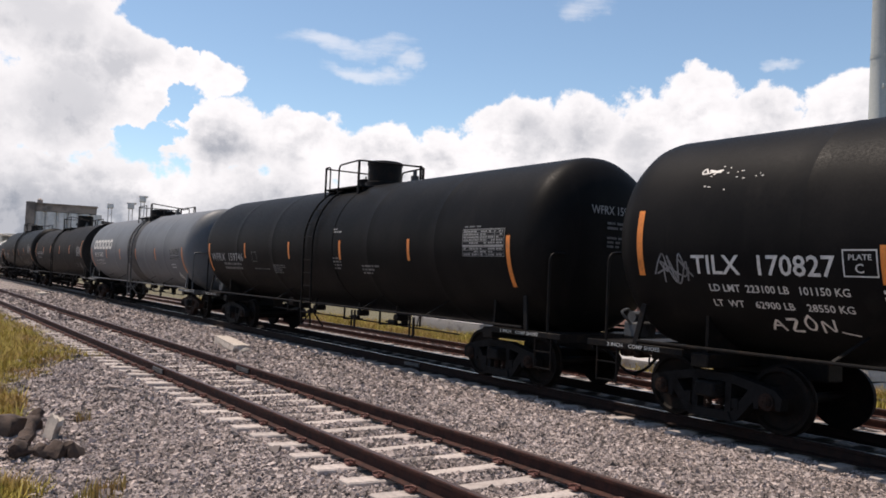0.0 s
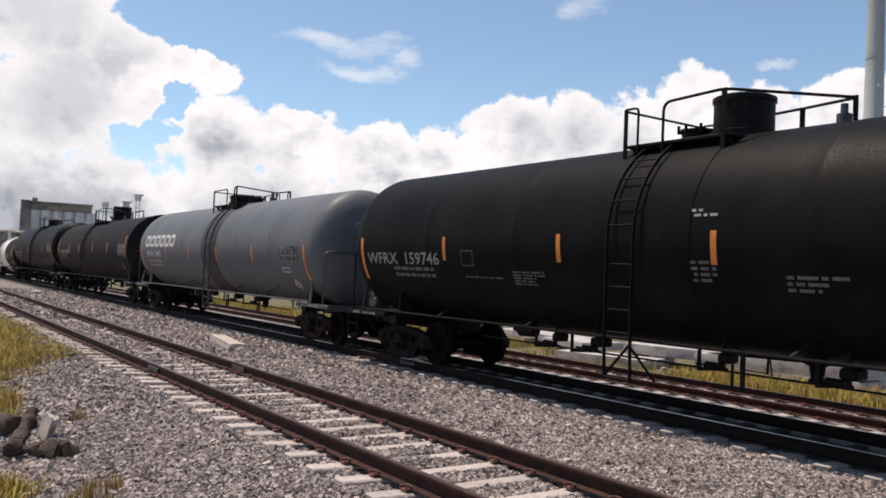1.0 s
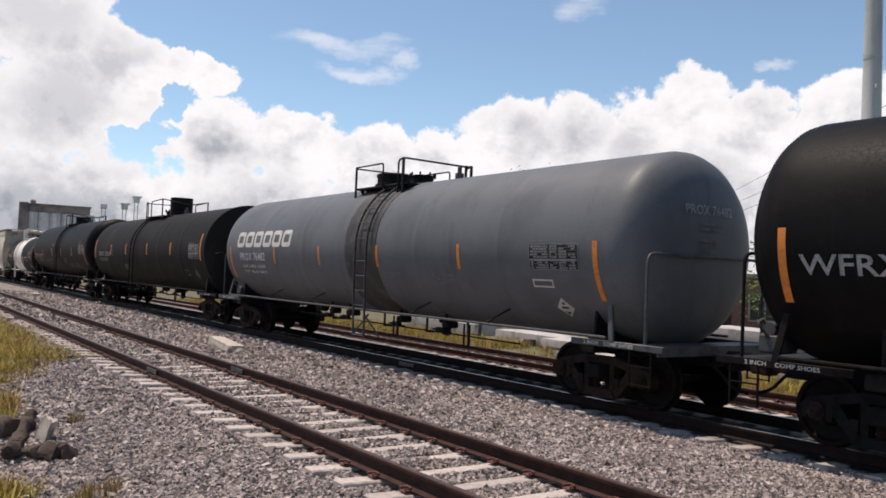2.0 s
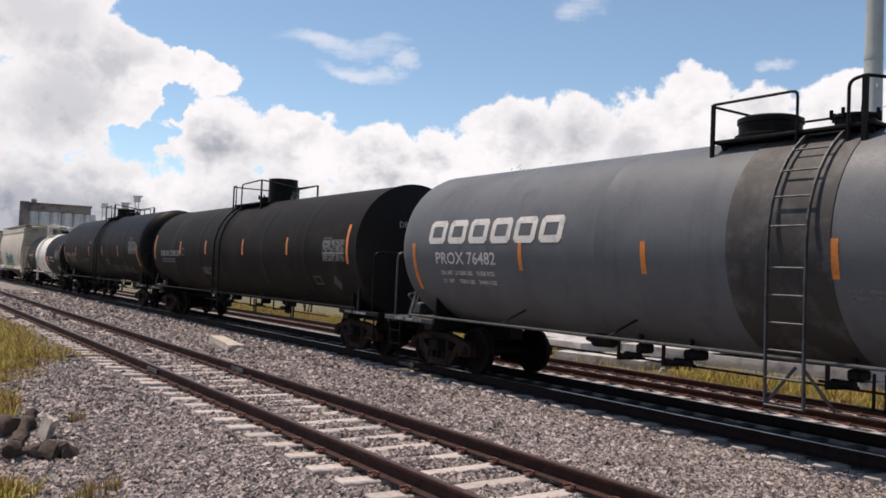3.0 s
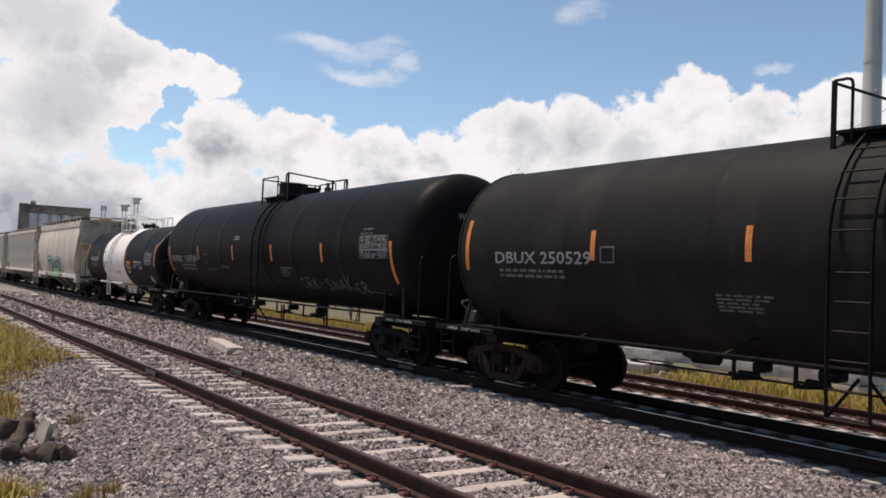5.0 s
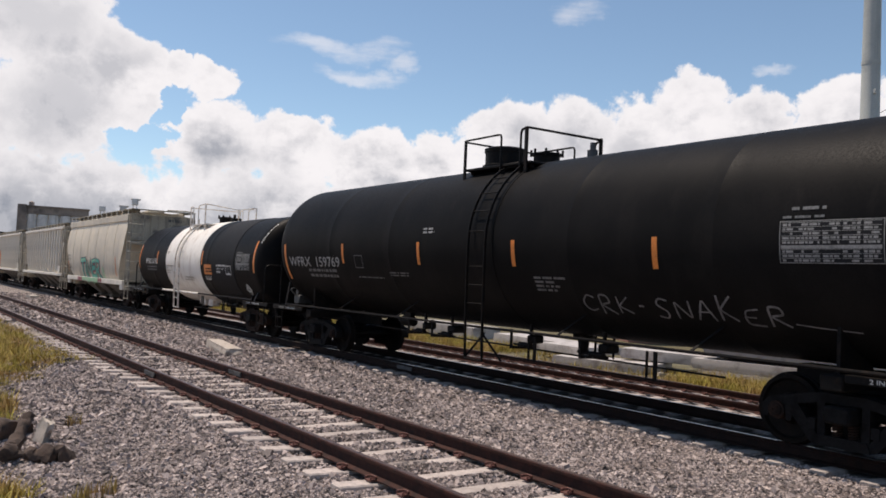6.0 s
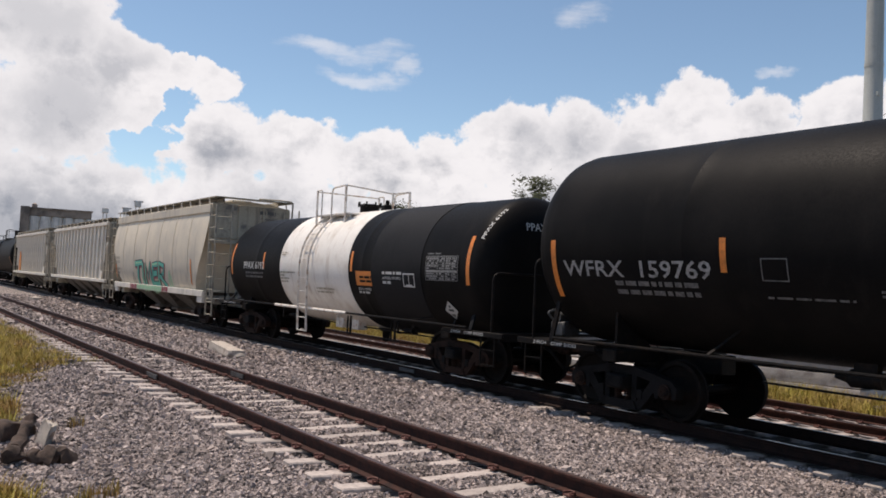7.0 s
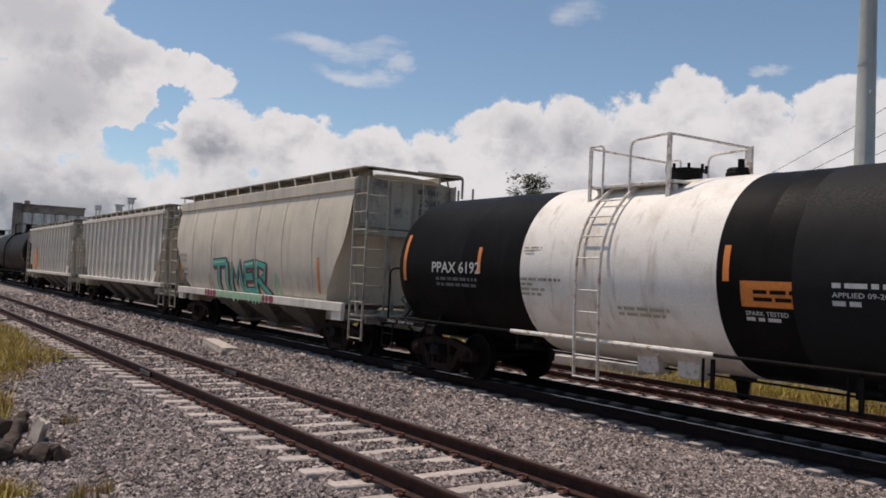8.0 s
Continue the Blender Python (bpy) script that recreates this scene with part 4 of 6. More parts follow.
def fittings(car, shell, spec, iron):
    """Walkway, railings, dome and ladder in the middle of the tank's top."""
    r, zc = shell.r, shell.zc
    p0, p1 = spec["deck"]
    top = zc + r
    deck_z, rz = top - 0.02, top + spec.get("rail_h", 0.67)
    x0, x1 = -0.95, 0.95
    pipe = spec.get("rail_iron", iron)
    w0 = spec["post"] - 0.12
    b = bmesh.new()
    box(b, (x0 + 0.22, (w0 + p1) / 2, deck_z - 0.10), (0.46, p1 - w0, 0.05), bevel=0.01)
    box(b, (-x0 - 0.22, (w0 + p1) / 2, deck_z - 0.10), (0.46, p1 - w0, 0.05), bevel=0.01)
    for y in (w0 + 0.1, p1 - 0.1):
        box(b, (0, y, deck_z - 0.10), (1.9, 0.16, 0.05), bevel=0.01)
        for k in (-1, 1):
            bar(b, (k * 0.85, y, deck_z - 0.12), (k * 0.80, y, zc + math.sqrt(r * r - 0.64) - 0.02), 0.06, 0.06, (0, 1, 0))
    part("walkway", b, pipe, car, "steel walkway round the dome")
    hoop, post = spec["hoop"], spec["post"]
    base = zc + math.sqrt(r * r - 0.9) - 0.03
    tip, gate = spec.get("tip_z", rz - 0.15), spec.get("gate", p1 - 0.25)
    for k in (-1, 1):
        x = k * 0.97
        b = bmesh.new()
        bar(b, (x, p1, base), (x, p1, rz - 0.03), 0.035, 0.06, (0, 1, 0))
        sweep(b, bend([(x, p1, rz - 0.03), (x, gate, rz - 0.03), (x, gate, base + 0.1)], 0.08, 3), 0.020, 7)
        part("railing", b, pipe, car, "pipe railing at the ladder head")
        b = bmesh.new()
        sweep(b, bend([(x, hoop, base), (x, hoop, rz - 0.02), (x, post, rz + 0.02), (k * 0.02, p0, tip)], 0.15, 4), 0.023, 7)
        part("railing", b, pipe, car, "bent pipe railing over the walkway")
        b = bmesh.new()
        bar(b, (x, post, base - 0.05), (x, post, rz + 0.03), 0.035, 0.075, (0, 1, 0))
        part("railing_post", b, pipe, car)
    b = bmesh.new()
    sweep(b, bend([(-0.97, p1, rz - 0.06), (0.97, p1, rz - 0.06)], 0.08, 3), 0.020, 7)
    part("railing", b, pipe, car, "bent pipe railing with posts")
    b = bmesh.new()
    bar(b, (0, p0, top - 0.05), (0, p0, tip + 0.03), 0.035, 0.06, (0, 1, 0))
    part("railing_post", b, pipe, car, "post where the two railings meet")
    dy, dr, dh = spec["dome"]
    b = bmesh.new()
    if spec.get("dome_box"):
        turned(b, [(top - 0.1, dr), (top + dh, dr), (top + dh, dr * 0.96)], 24, "z", (0.0, dy, 0))
    else:
        turned(b, [(top - 0.15, dr * 1.12), (top + 0.06, dr * 1.12), (top + 0.08, dr), (top + dh - 0.1, dr), (top + dh - 0.1, dr * 1.05), (top + dh - 0.03, dr * 1.05), (top + dh, dr * 0.9), (top + dh + 0.01, 0)], 28, "z", (0, dy, 0))
    dome = part("valve_dome", b, spec.get("dome_paint", pipe), car, "round valve housing")
    b = bmesh.new()
    turned(b, [(top - 0.05, 0.26), (top + 0.16, 0.26), (top + 0.16, 0.30), (top + 0.20, 0.30), (top + 0.23, 0.12), (top + 0.24, 0)], 24, "z", (0, dy + spec.get("manway", 1.0), 0))
    hatch = part("manway", b, spec.get("dome_paint", pipe), car, "bolted manway cover")
    bolt = bmesh.new()
    turned(bolt, [(0.14, 0.025), (0.27, 0.025)], 6, "z")
    bolt = finish(bolt, "bolt", spec.get("dome_paint", pipe))
    for k in range(8):
        aa = k * math.pi / 4
        part("bolt", bolt, None, hatch, at=pose(0.31 * math.cos(aa), dy + spec.get("manway", 1.0) + 0.31 * math.sin(aa), top))
    b = bmesh.new()
    turned(b, [(top - 0.05, 0.10), (top + 0.12, 0.10), (top + 0.13, 0.05), (top + 0.26, 0.05), (top + 0.26, 0.0)], 12, "z", (-0.1, p0 + 0.1, 0))
    part("relief_valve", b, spec.get("dome_paint", M_GALV), car)
    # ladders down both sides
    ly, lw = spec["ladder"], 0.52
    lad = spec.get("ladder_iron", iron)
    for k in (-1, 1):
        path = []
        for i in range(9):
            a = radians(62 - i * 62 / 8)
            path.append((k * (r + 0.09) * math.cos(a), zc + (r + 0.09) * math.sin(a)))
        path += [(k * (r + 0.09), zc - 0.5), (k * (r + 0.07), 1.0), (k * (r + 0.05), 0.50)]
        ladder = new("ladder")
        ladder.parent = car
        tagged(ladder, "side ladder from sill to walkway")
        for q in (-lw / 2, lw / 2):
            b = bmesh.new()
            pts = [(x, ly + q, z) for x, z in path]
            for p, n in zip(pts, pts[1:]):
                bar(b, p, n, 0.022, 0.05, (k, 0, 0.3))
            part("stile", b, lad, ladder)
            if spec.get("braces", True):
                b = bmesh.new()
                z0, z1 = (1.0, 0.52) if q < 0 else (0.52, 1.0)
                bar(b, (k * (r + 0.06), ly + q, z0), (k * (r - 0.2), ly + q - 0.25, z1), 0.02, 0.04)
                part("ladder_brace", b, lad, ladder)
        rung = bmesh.new()
        sweep(rung, [(0, -lw / 2, 0), (0, lw / 2, 0)], 0.013, 6)
        rung = finish(rung, "rung", lad)
        zs = [0.52, 0.86, 1.20, 1.54, 1.88, 2.22]
        zs = [z for z in zs if z < zc]
        for z in zs:
            part("rung", rung, None, ladder, at=pose(k * (r + 0.075), ly, z))
        for i in range(5):
            a = radians(6 + i * 13)
            part("rung", rung, None, ladder, at=pose(k * (r + 0.09) * math.cos(a), ly, zc + (r + 0.09) * math.sin(a)))


def standard_stripes(car, shell, half, z0=1.75, z1=2.48, mids=(), mz=(2.05, 2.5)):
    for s in (-1, 1):
        stripe(car, shell, s * half, z0, z1, 0.11)
    for y in mids:
        stripe(car, shell, y, *mz, 0.10)


def black_tank(y, marks, text_y=7.75, dark_truck=True, **over):
    spec = dict(r=1.63, zc=2.63, half=8.33, head=0.60, end=9.12, paint=M_BLACK, truck=7.2, deck=(-2.5, 0.8), hoop=-0.05, post=-1.24, ladder=0.32, dome=(-0.8, 0.45, 0.62), manway=0.95,
                dark_truck=dark_truck, label="black tank car with orange strips and a railed walkway", tank_label="soot-black welded tank")
    spec.update(over)
    dy = spec.get("dy", 0.0)
    if dy:
        spec["deck"] = tuple(v + dy for v in spec["deck"])
        spec["dome"] = (spec["dome"][0] + dy, *spec["dome"][1:])
        for key in ("hoop", "post", "ladder", "gate"):
            if key in spec:
                spec[key] += dy
    car, shell = make_tank_car(spec)
    TRAIN.append((car, y))
    return car, shell, spec


def make_train():
    # the car that leaves the view first
    car, sh, sp = black_tank(0.37, None, dy=0.18, label="black tank car with white lettering and scrawled graffiti")
    standard_stripes(car, sh, 7.95, 2.08, 3.03, (4.34, 1.4, -1.4, -4.4))
    letters(car, sh, "TILX  170827", 7.03, 2.13, 0.26, 2.10)
    letters(car, sh, "LD LMT  223100 LB   101150 KG", 6.80, 1.90, 0.105, 2.0)
    letters(car, sh, "LT  WT    62900 LB    28550 KG", 6.80, 1.70, 0.105, 2.0)
    flat_rects(car, "stencil_frame", sh, 4.84, 2.13, frame_rects(0.42, 0.33, 0.018), M_LETTER)
    letters(car, sh, "PLATE", 4.77, 2.33, 0.065, 0.28)
    letters(car, sh, "C", 4.70, 2.18, 0.11, 0.11)
    for dy, dz, k in ((0.0, 0.0, 5), (0.06, 0.05, 15), (0.12, -0.03, 25)):
        scrawl(car, sh, 7.74 - dy, 2.05 + dz, 0.62, 0.26, k, M_SPRAY)
    spray_word(car, sh, "AZON", 6.02, 1.45, 0.95, 0.22, 0.035, M_CREAM)
    rng = random.Random(8)
    for _ in range(16):
        u, v = rng.uniform(0, 0.95), rng.uniform(-0.42, 0.06)
        rects = [(u, v, u + rng.uniform(0.015, 0.05), v + rng.uniform(0.010, 0.022))]
        flat_rects(car, "paint_chip", sh, 6.97, 3.58, rects, M_CREAM, "pale chip in the paint")
    scrawl(car, sh, 6.95, 3.53, 0.16, 0.07, 9)
    bars(car, sh, 4.4, 1.95, [0.6, 0.5, 0.55, 0.4], M_LETTER, 9, 0.045)
    # two black cars of one kind with plain lettering
    for y, word, seed, dome in ((19.66, "WFRX  159746", 0, (-0.8, 0.45, 0.62)), (77.47, "WFRX  159769", 10, (0.79, 0.43, 0.44))):
        far = seed > 0
        car, sh, sp = black_tank(y, None, r=1.64 if far else 1.63, zc=2.69 if far else 2.63, dome=dome, half=8.46, dy=0.12, manway=-1.3 if far else 0.85, ladder=-0.62 if far else 0.05, hoop=-0.86 if far else -0.05,
                                 post=-1.02 if far else -1.16, deck=(-1.98, 0.90) if far else (-2.56, 0.72), gate=-0.27 if far else 0.46, rail_h=0.52, tip_z=4.64 if far else 4.61)
        standard_stripes(car, sh, 8.16, 1.80, 2.72, (4.84, 1.51, -1.56, -4.76), (2.24, 2.70))
        letters(car, sh, word, 7.93, 2.15, 0.25, 2.88, M_MIDLET)
        bars(car, sh, 6.85, 2.02, [1.55, 1.55], seed=2 + seed, h=0.075)
        flat_rects(car, "stencil_frame", sh, 4.28, 2.14, frame_rects(0.38, 0.30, 0.016), M_DIM)
        bars(car, sh, 4.25, 1.92, [1.15], seed=4 + seed, h=0.03)
        bars(car, sh, 2.78, 2.04, [0.85, 0.75] if far else [0.85, 0.9, 0.6, 0.55, 0.6], seed=5 + seed, h=0.03)
        if far:
            bars(car, sh, 1.35, 2.95, [0.35, 0.55], M_MIDLET, 16, 0.038)
            bars(car, sh, -2.02, 2.04, [0.83, 0.5, 0.6, 0.5], seed=17, h=0.04)
            bars(car, sh, -6.9, 2.99, [0.45], seed=18, h=0.04)
            spray_word(car, sh, "CRK-SNAKER", -3.01, 1.56, 3.75, 0.33, 0.030, M_SPRAY)
        else:
            bars(car, sh, -1.0, 2.97, [0.35, 0.6], M_MIDLET, 6, 0.038)
            bars(car, sh, -0.98, 2.25, [0.5, 0.62, 0.65, 0.5], M_DIM, 7, 0.045)
            bars(car, sh, -2.6, 2.08, [0.85, 0.55, 0.45], M_DIM, 8, 0.045)
        consol(car, sh, -6.76, 2.34, 1.30, 0.52, 3 + seed)
        end_text(car, sp, word.replace("  ", " "))
    # slate grey car
    car, sh, sp = black_tank(39.22, None, r=1.60, zc=2.56, paint=M_GREY, iron=M_IRON, deck_iron=M_GALV, truck=7.7, deck=(-2.28, 1.08), hoop=-0.95, post=-1.16, gate=-0.25, ladder=-0.62, rail_h=0.46, tip_z=4.43,
                             saddle_paint=M_SOOT, pipe=M_GALV, saddle_span=(-1.15, 0.35), ladder_iron=M_GALV, rail_iron=M_IRON, dome=(0.8, 0.45, 0.34), manway=-1.3, dark_truck=False,
                             label="slate grey tank car with big cream lettering, sooty centre", tank_label="slate grey tank, streaked and dull")
    standard_stripes(car, sh, 8.02, 1.66, 2.60, (4.59, 1.77, -1.18, -4.33), (2.10, 2.58))
    block_word(car, sh, 7.48, 2.58, 0.47, 3.95)
    letters(car, sh, "PROX 76482", 7.24, 2.19, 0.23, 1.95, M_CREAM)
    letters(car, sh, "LD LMT  210200 LBS    95350 KGS", 7.10, 1.98, 0.085, 1.72, M_CREAM)
    letters(car, sh, "LT  WT     75800 LBS    34400 KGS", 7.10, 1.82, 0.085, 1.72, M_CREAM)
    bars(car, sh, -1.3, 1.95, [0.75, 0.5], M_DIM, 5, 0.045)
    bars(car, sh, -3.33, 1.95, [0.8, 0.75, 0.5], M_DIM, 6, 0.045)
    consol(car, sh, -6.44, 2.13, 1.2, 0.44, 9)
    flat_rects(car, "stencil_frame", sh, -6.43, 1.83, frame_rects(0.52, 0.15, 0.03), M_LETTER)
    diamond(car, sh, -7.0, 1.50, 0.21)
    end_text(car, sp, "PROX 76482")
    # jacketed black car with rimmed flat ends
    car, sh, sp = black_tank(58.32, None, dy=0.10, r=1.61, zc=2.53, half=8.54, end=9.28, flat_head=True, paint=M_BLACK2, truck=7.75, ladder=0.67, deck=(-1.74, 1.34), hoop=0.59, post=-1.09, gate=1.10, rail_h=0.57, tip_z=4.51,
                             dome=(-0.53, 0.47, 0.72), dome_box=True, manway=1.27, saddle=False, dark_truck=False, label="dull black tank car with rimmed flat ends", tank_label="dull black jacketed tank")
    standard_stripes(car, sh, 8.20, 2.14, 3.08, (4.88, 2.07, -1.38, -4.69), (2.34, 2.81))
    letters(car, sh, "DBUX 250529", 7.36, 2.28, 0.20, 2.45, M_MIDLET)
    bars(car, sh, 7.25, 2.13, [1.7, 1.7], seed=3, h=0.05)
    flat_rects(car, "stencil_frame", sh, 4.72, 2.30, frame_rects(0.30, 0.26, 0.025), M_DIM)
    bars(car, sh, 2.65, 1.88, [0.9, 0.85, 0.7, 0.7, 0.7], seed=4, h=0.03)
    consol(car, sh, -6.90, 2.20, 1.17, 0.52, 4)
    flat_rects(car, "stencil_frame", sh, -6.10, 1.60, frame_rects(0.42, 0.24, 0.025), M_DIM)
    diamond(car, sh, -7.35, 1.66, 0.22, M_GALV)
    end_text(car, sp, "DBUX 250529", flat=True)
    # short car with a white middle
    car, sh, sp = black_tank(94.68, None, r=1.50, zc=2.22, half=6.5, head=0.5, end=7.25, truck=5.5, deck=(-0.92, 1.49), hoop=0.61, post=-0.17, gate=1.20, ladder=0.84, rail_h=0.60, tip_z=4.15,
                             rail_iron=M_WHITEIRON, ladder_iron=M_WHITEIRON, dome_paint=M_IRON,
                             bands=[(-1.49, 2.58, (M_WHITE, "rust-stained white middle")), (-4.70, -2.6, (M_PRIMER, "grey primer band"))], saddle=False, dark_truck=False, end_rail=2.15,
                             dome=(-0.72, 0.18, 0.14), manway=1.0, white_pipe=(-1.5, 2.75), braces=False, brackets=(-4.4, 4.2), levers=((-3.4, 0.2), (2.9, 0.2)),
                             label="short black tank car with a rust-stained white middle", tank_label="glossy black tank")
    standard_stripes(car, sh, 6.36, 1.90, 2.86, (3.78, -1.64), (2.1, 2.58))
    letters(car, sh, "PPAX 6192", 5.35, 2.09, 0.21, 1.6)
    bars(car, sh, 5.2, 1.94, [1.35, 1.35], M_DIM, 3, 0.06)
    flat_rects(car, "orange_placard", sh, -1.86, 1.78, [(0, 0, 0.88, 0.34)], M_ORANGE, "worn orange emergency notice")
    bars(car, Shell(sh.r + 0.006, sh.zc, sh.dy), -2.05, 1.95, [0.55, 0.6], M_IRON, 5, 0.05)
    letters(car, sh, "SPARK TESTED", -1.9, 1.67, 0.06, 0.62)
    bars(car, sh, -1.9, 1.60, [0.5], M_LETTER, 7, 0.05)
    sh = Shell(sh.r + 0.008, sh.zc)
    bars(car, sh, -3.12, 2.06, [0.85], M_LETTER, 8, 0.06)
    letters(car, sh, "APPLIED 09-2012", -3.12, 1.95, 0.06, 0.78)
    bars(car, sh, -3.12, 1.85, [0.42], M_LETTER, 9, 0.06)
    flat_rects(car, "stencil_frame", sh, -4.0, 1.80, frame_rects(0.46, 0.30, 0.03) + [(0.22, 0.03, 0.24, 0.27), (0.1, 0.03, 0.34, 0.06)], M_LETTER)
    consol(car, sh, -4.9, 1.97, 1.15, 0.50, 6)
    diamond(car, sh, -5.55, 1.38, 0.22)
    band = Shell(sh.r + 0.012, sh.zc)
    bars(car, band, 2.55, 2.0, [1.0, 0.3, 0.6, 0.5], M_GRIME, 12, 0.045)
    bars(car, band, 2.5, 2.55, [0.45, 0.3], M_GRIME, 13, 0.03)
    bars(car, band, 0.35, 1.62, [1.0, 0.9], M_GRIME, 14, 0.05)
    for y in (0.35, -0.45):
        bb = bmesh.new()
        box(bb, (-0.55, y, 0.80), (0.30, 0.42, 0.34), bevel=0.02)
        part("belly_box", bb, M_WHITEIRON, car, "white steel box under the belly")
    bb = bmesh.new()
    sweep(bb, bend([(-0.9, -0.05, 0.72), (-0.95, -0.05, 0.95), (-1.05, -0.15, 0.98)], 0.06, 3), 0.025, 6)
    part("drain_pipe", bb, M_WHITEIRON, car)
    letters(car, sh, "PPAX 6192", -6.72, 2.78, 0.12, 0.78, turn=78)
    end_text(car, sp, "PPAX 6192", rise=0.20, paint=M_LETTER)
    # three covered hoppers, then more tank cars
    TRAIN.append((make_round_hopper(), 110.07))
    for y, g in ((126.07, 0), (143.47, 1)):
        TRAIN.append((make_ribbed_hopper(g), y))
    for y, p in ((161.27, M_BLACK), (180.57, M_GREY)):
        car, sh, sp = black_tank(y, None, paint=p, label="black tank car behind the covered hoppers" if p is M_BLACK else "grey tank car at the tail of the view")
        standard_stripes(car, sh, 8.07, 1.72, 2.45)


def scrawl(car, shell, y, z, w, h, seed, material=None):
    """A sprayed tag: looping strokes."""
    rng = random.Random(seed)
    bm = bmesh.new()
    n = max(3, int(w / 0.17))
    pts = []
    for i in range(n * 2 + 1):
        u = w * i / (n * 2)
        pts.append((u + rng.uniform(-0.16, 0.16), (h if i % 2 else 0) + rng.uniform(-0.45, 0.45) * h))
    fine = []
    for i in range(len(pts) - 1):
        a, b = pts[max(i - 1, 0)], pts[i]
        c, d = pts[i + 1], pts[min(i + 2, len(pts) - 1)]
        for k in range(6):
            t = k / 6
            fine.append(tuple(0.5 * (2 * b[j] + (c[j] - a[j]) * t + (2 * a[j] - 5 * b[j] + 4 * c[j] - d[j]) * t * t + (3 * b[j] - a[j] - 3 * c[j] + d[j]) * t ** 3) for j in (0, 1)))
    for (u, v), (p, q) in zip(fine, fine[1:]):
        dx, dy = p - u, q - v
        k = math.hypot(dx, dy) or 1
        nx, ny = -dy / k * 0.013, dx / k * 0.013
        bm.faces.new([bm.verts.new(c) for c in ((u - nx, v - ny, 0), (p - nx, q - ny, 0), (p + nx, q + ny, 0), (u + nx, v + ny, 0))])
    lay(bm, shell, y, z)
    return part("graffiti_tag", bm, material or M_CREAM, car, "loose sprayed tag")


GLYPHS = {"A": [[(0, 0), (0.5, 1), (0.9, 0)], [(0.15, 0.4), (0.8, 0.4)]], "C": [[(0.9, 0.85), (0.5, 1), (0.1, 0.6), (0.15, 0.2), (0.5, 0), (0.9, 0.15)]],
          "E": [[(0.8, 1), (0.2, 0.9), (0.1, 0.5), (0.6, 0.5)], [(0.1, 0.5), (0.15, 0.05), (0.9, 0)]], "K": [[(0.15, 1), (0.1, 0)], [(0.8, 1), (0.12, 0.45), (0.85, 0)]],
          "N": [[(0.05, 0), (0.1, 1), (0.8, 0), (0.9, 1)]], "O": [[(0.5, 1), (0.1, 0.6), (0.2, 0.1), (0.6, 0), (0.9, 0.5), (0.5, 1)]],
          "R": [[(0.1, 0), (0.15, 1), (0.7, 0.95), (0.8, 0.6), (0.15, 0.5), (0.9, 0)]], "S": [[(0.85, 0.9), (0.4, 1), (0.15, 0.7), (0.75, 0.35), (0.6, 0), (0.1, 0.1)]],
          "Z": [[(0.1, 0.95), (0.85, 1), (0.15, 0), (0.9, 0.05)]], "-": [[(0.3, 0.5), (0.5, 0.5)]]}


def spray_word(car, shell, word, y, z, w, h, thick, material):
    """A hand-sprayed word in single strokes, growing uneven towards its end."""
    rng = random.Random(len(word))
    step = w / len(word)
    for i, ch in enumerate(word):
        bm = bmesh.new()
        up, big = rng.uniform(-0.15, 0.12) * h, rng.uniform(0.85, 1.2)
        for line in GLYPHS[ch]:
            pts = bend([(i * step + a * step * 0.85, up + b * h * big, 0) for a, b in line], 0.06, 3)
            stroke(bm, [(p.x, p.y) for p in pts], thick * rng.uniform(0.8, 1.2))
        lay(bm, shell, y, z)
        part("graffiti_letter", bm, material, car, "hand-sprayed graffiti letter")
    bm = bmesh.new()
    stroke(bm, [(w, 0.1 * h), (w * 1.08, 0.0), (w * 1.22, -0.1 * h)], thick * 0.7)
    lay(bm, shell, y, z)
    part("graffiti_flourish", bm, material, car, "trailing sprayed stroke")


def block_word(car, shell, y, z, h, w):
    """The owner's mark as six plain rounded blocks."""
    n, gap = 6, 0.10
    k = (w - gap * (n - 1)) / n
    for i in range(n):
        u = i * (k + gap)
        t = 0.125
        c = 0.07
        out = [(c, 0), (k - c, 0), (k, c), (k, h - c), (k - c, h), (c, h), (0, h - c), (0, c)]
        inn = [(max(t, min(k - t, a)), max(t, min(h - t, b))) for a, b in out]
        bm = bmesh.new()
        o = [bm.verts.new((u + a, b, 0)) for a, b in out]
        q = [bm.verts.new((u + a, b, 0)) for a, b in inn]
        for j in range(8):
            m = (j + 1) % 8
            f = [o[j], o[m], q[m], q[j]]
            if (q[j].co - q[m].co).length < 1e-6:
                f = [o[j], o[m], q[m]]
            bm.faces.new(f)
        for v in bm.verts:
            v.co.x += 0.10 * v.co.y
        lay(bm, shell, y, z)
        part("owner_mark_block", bm, M_CREAM, car, "plain cream block of the owner's mark")


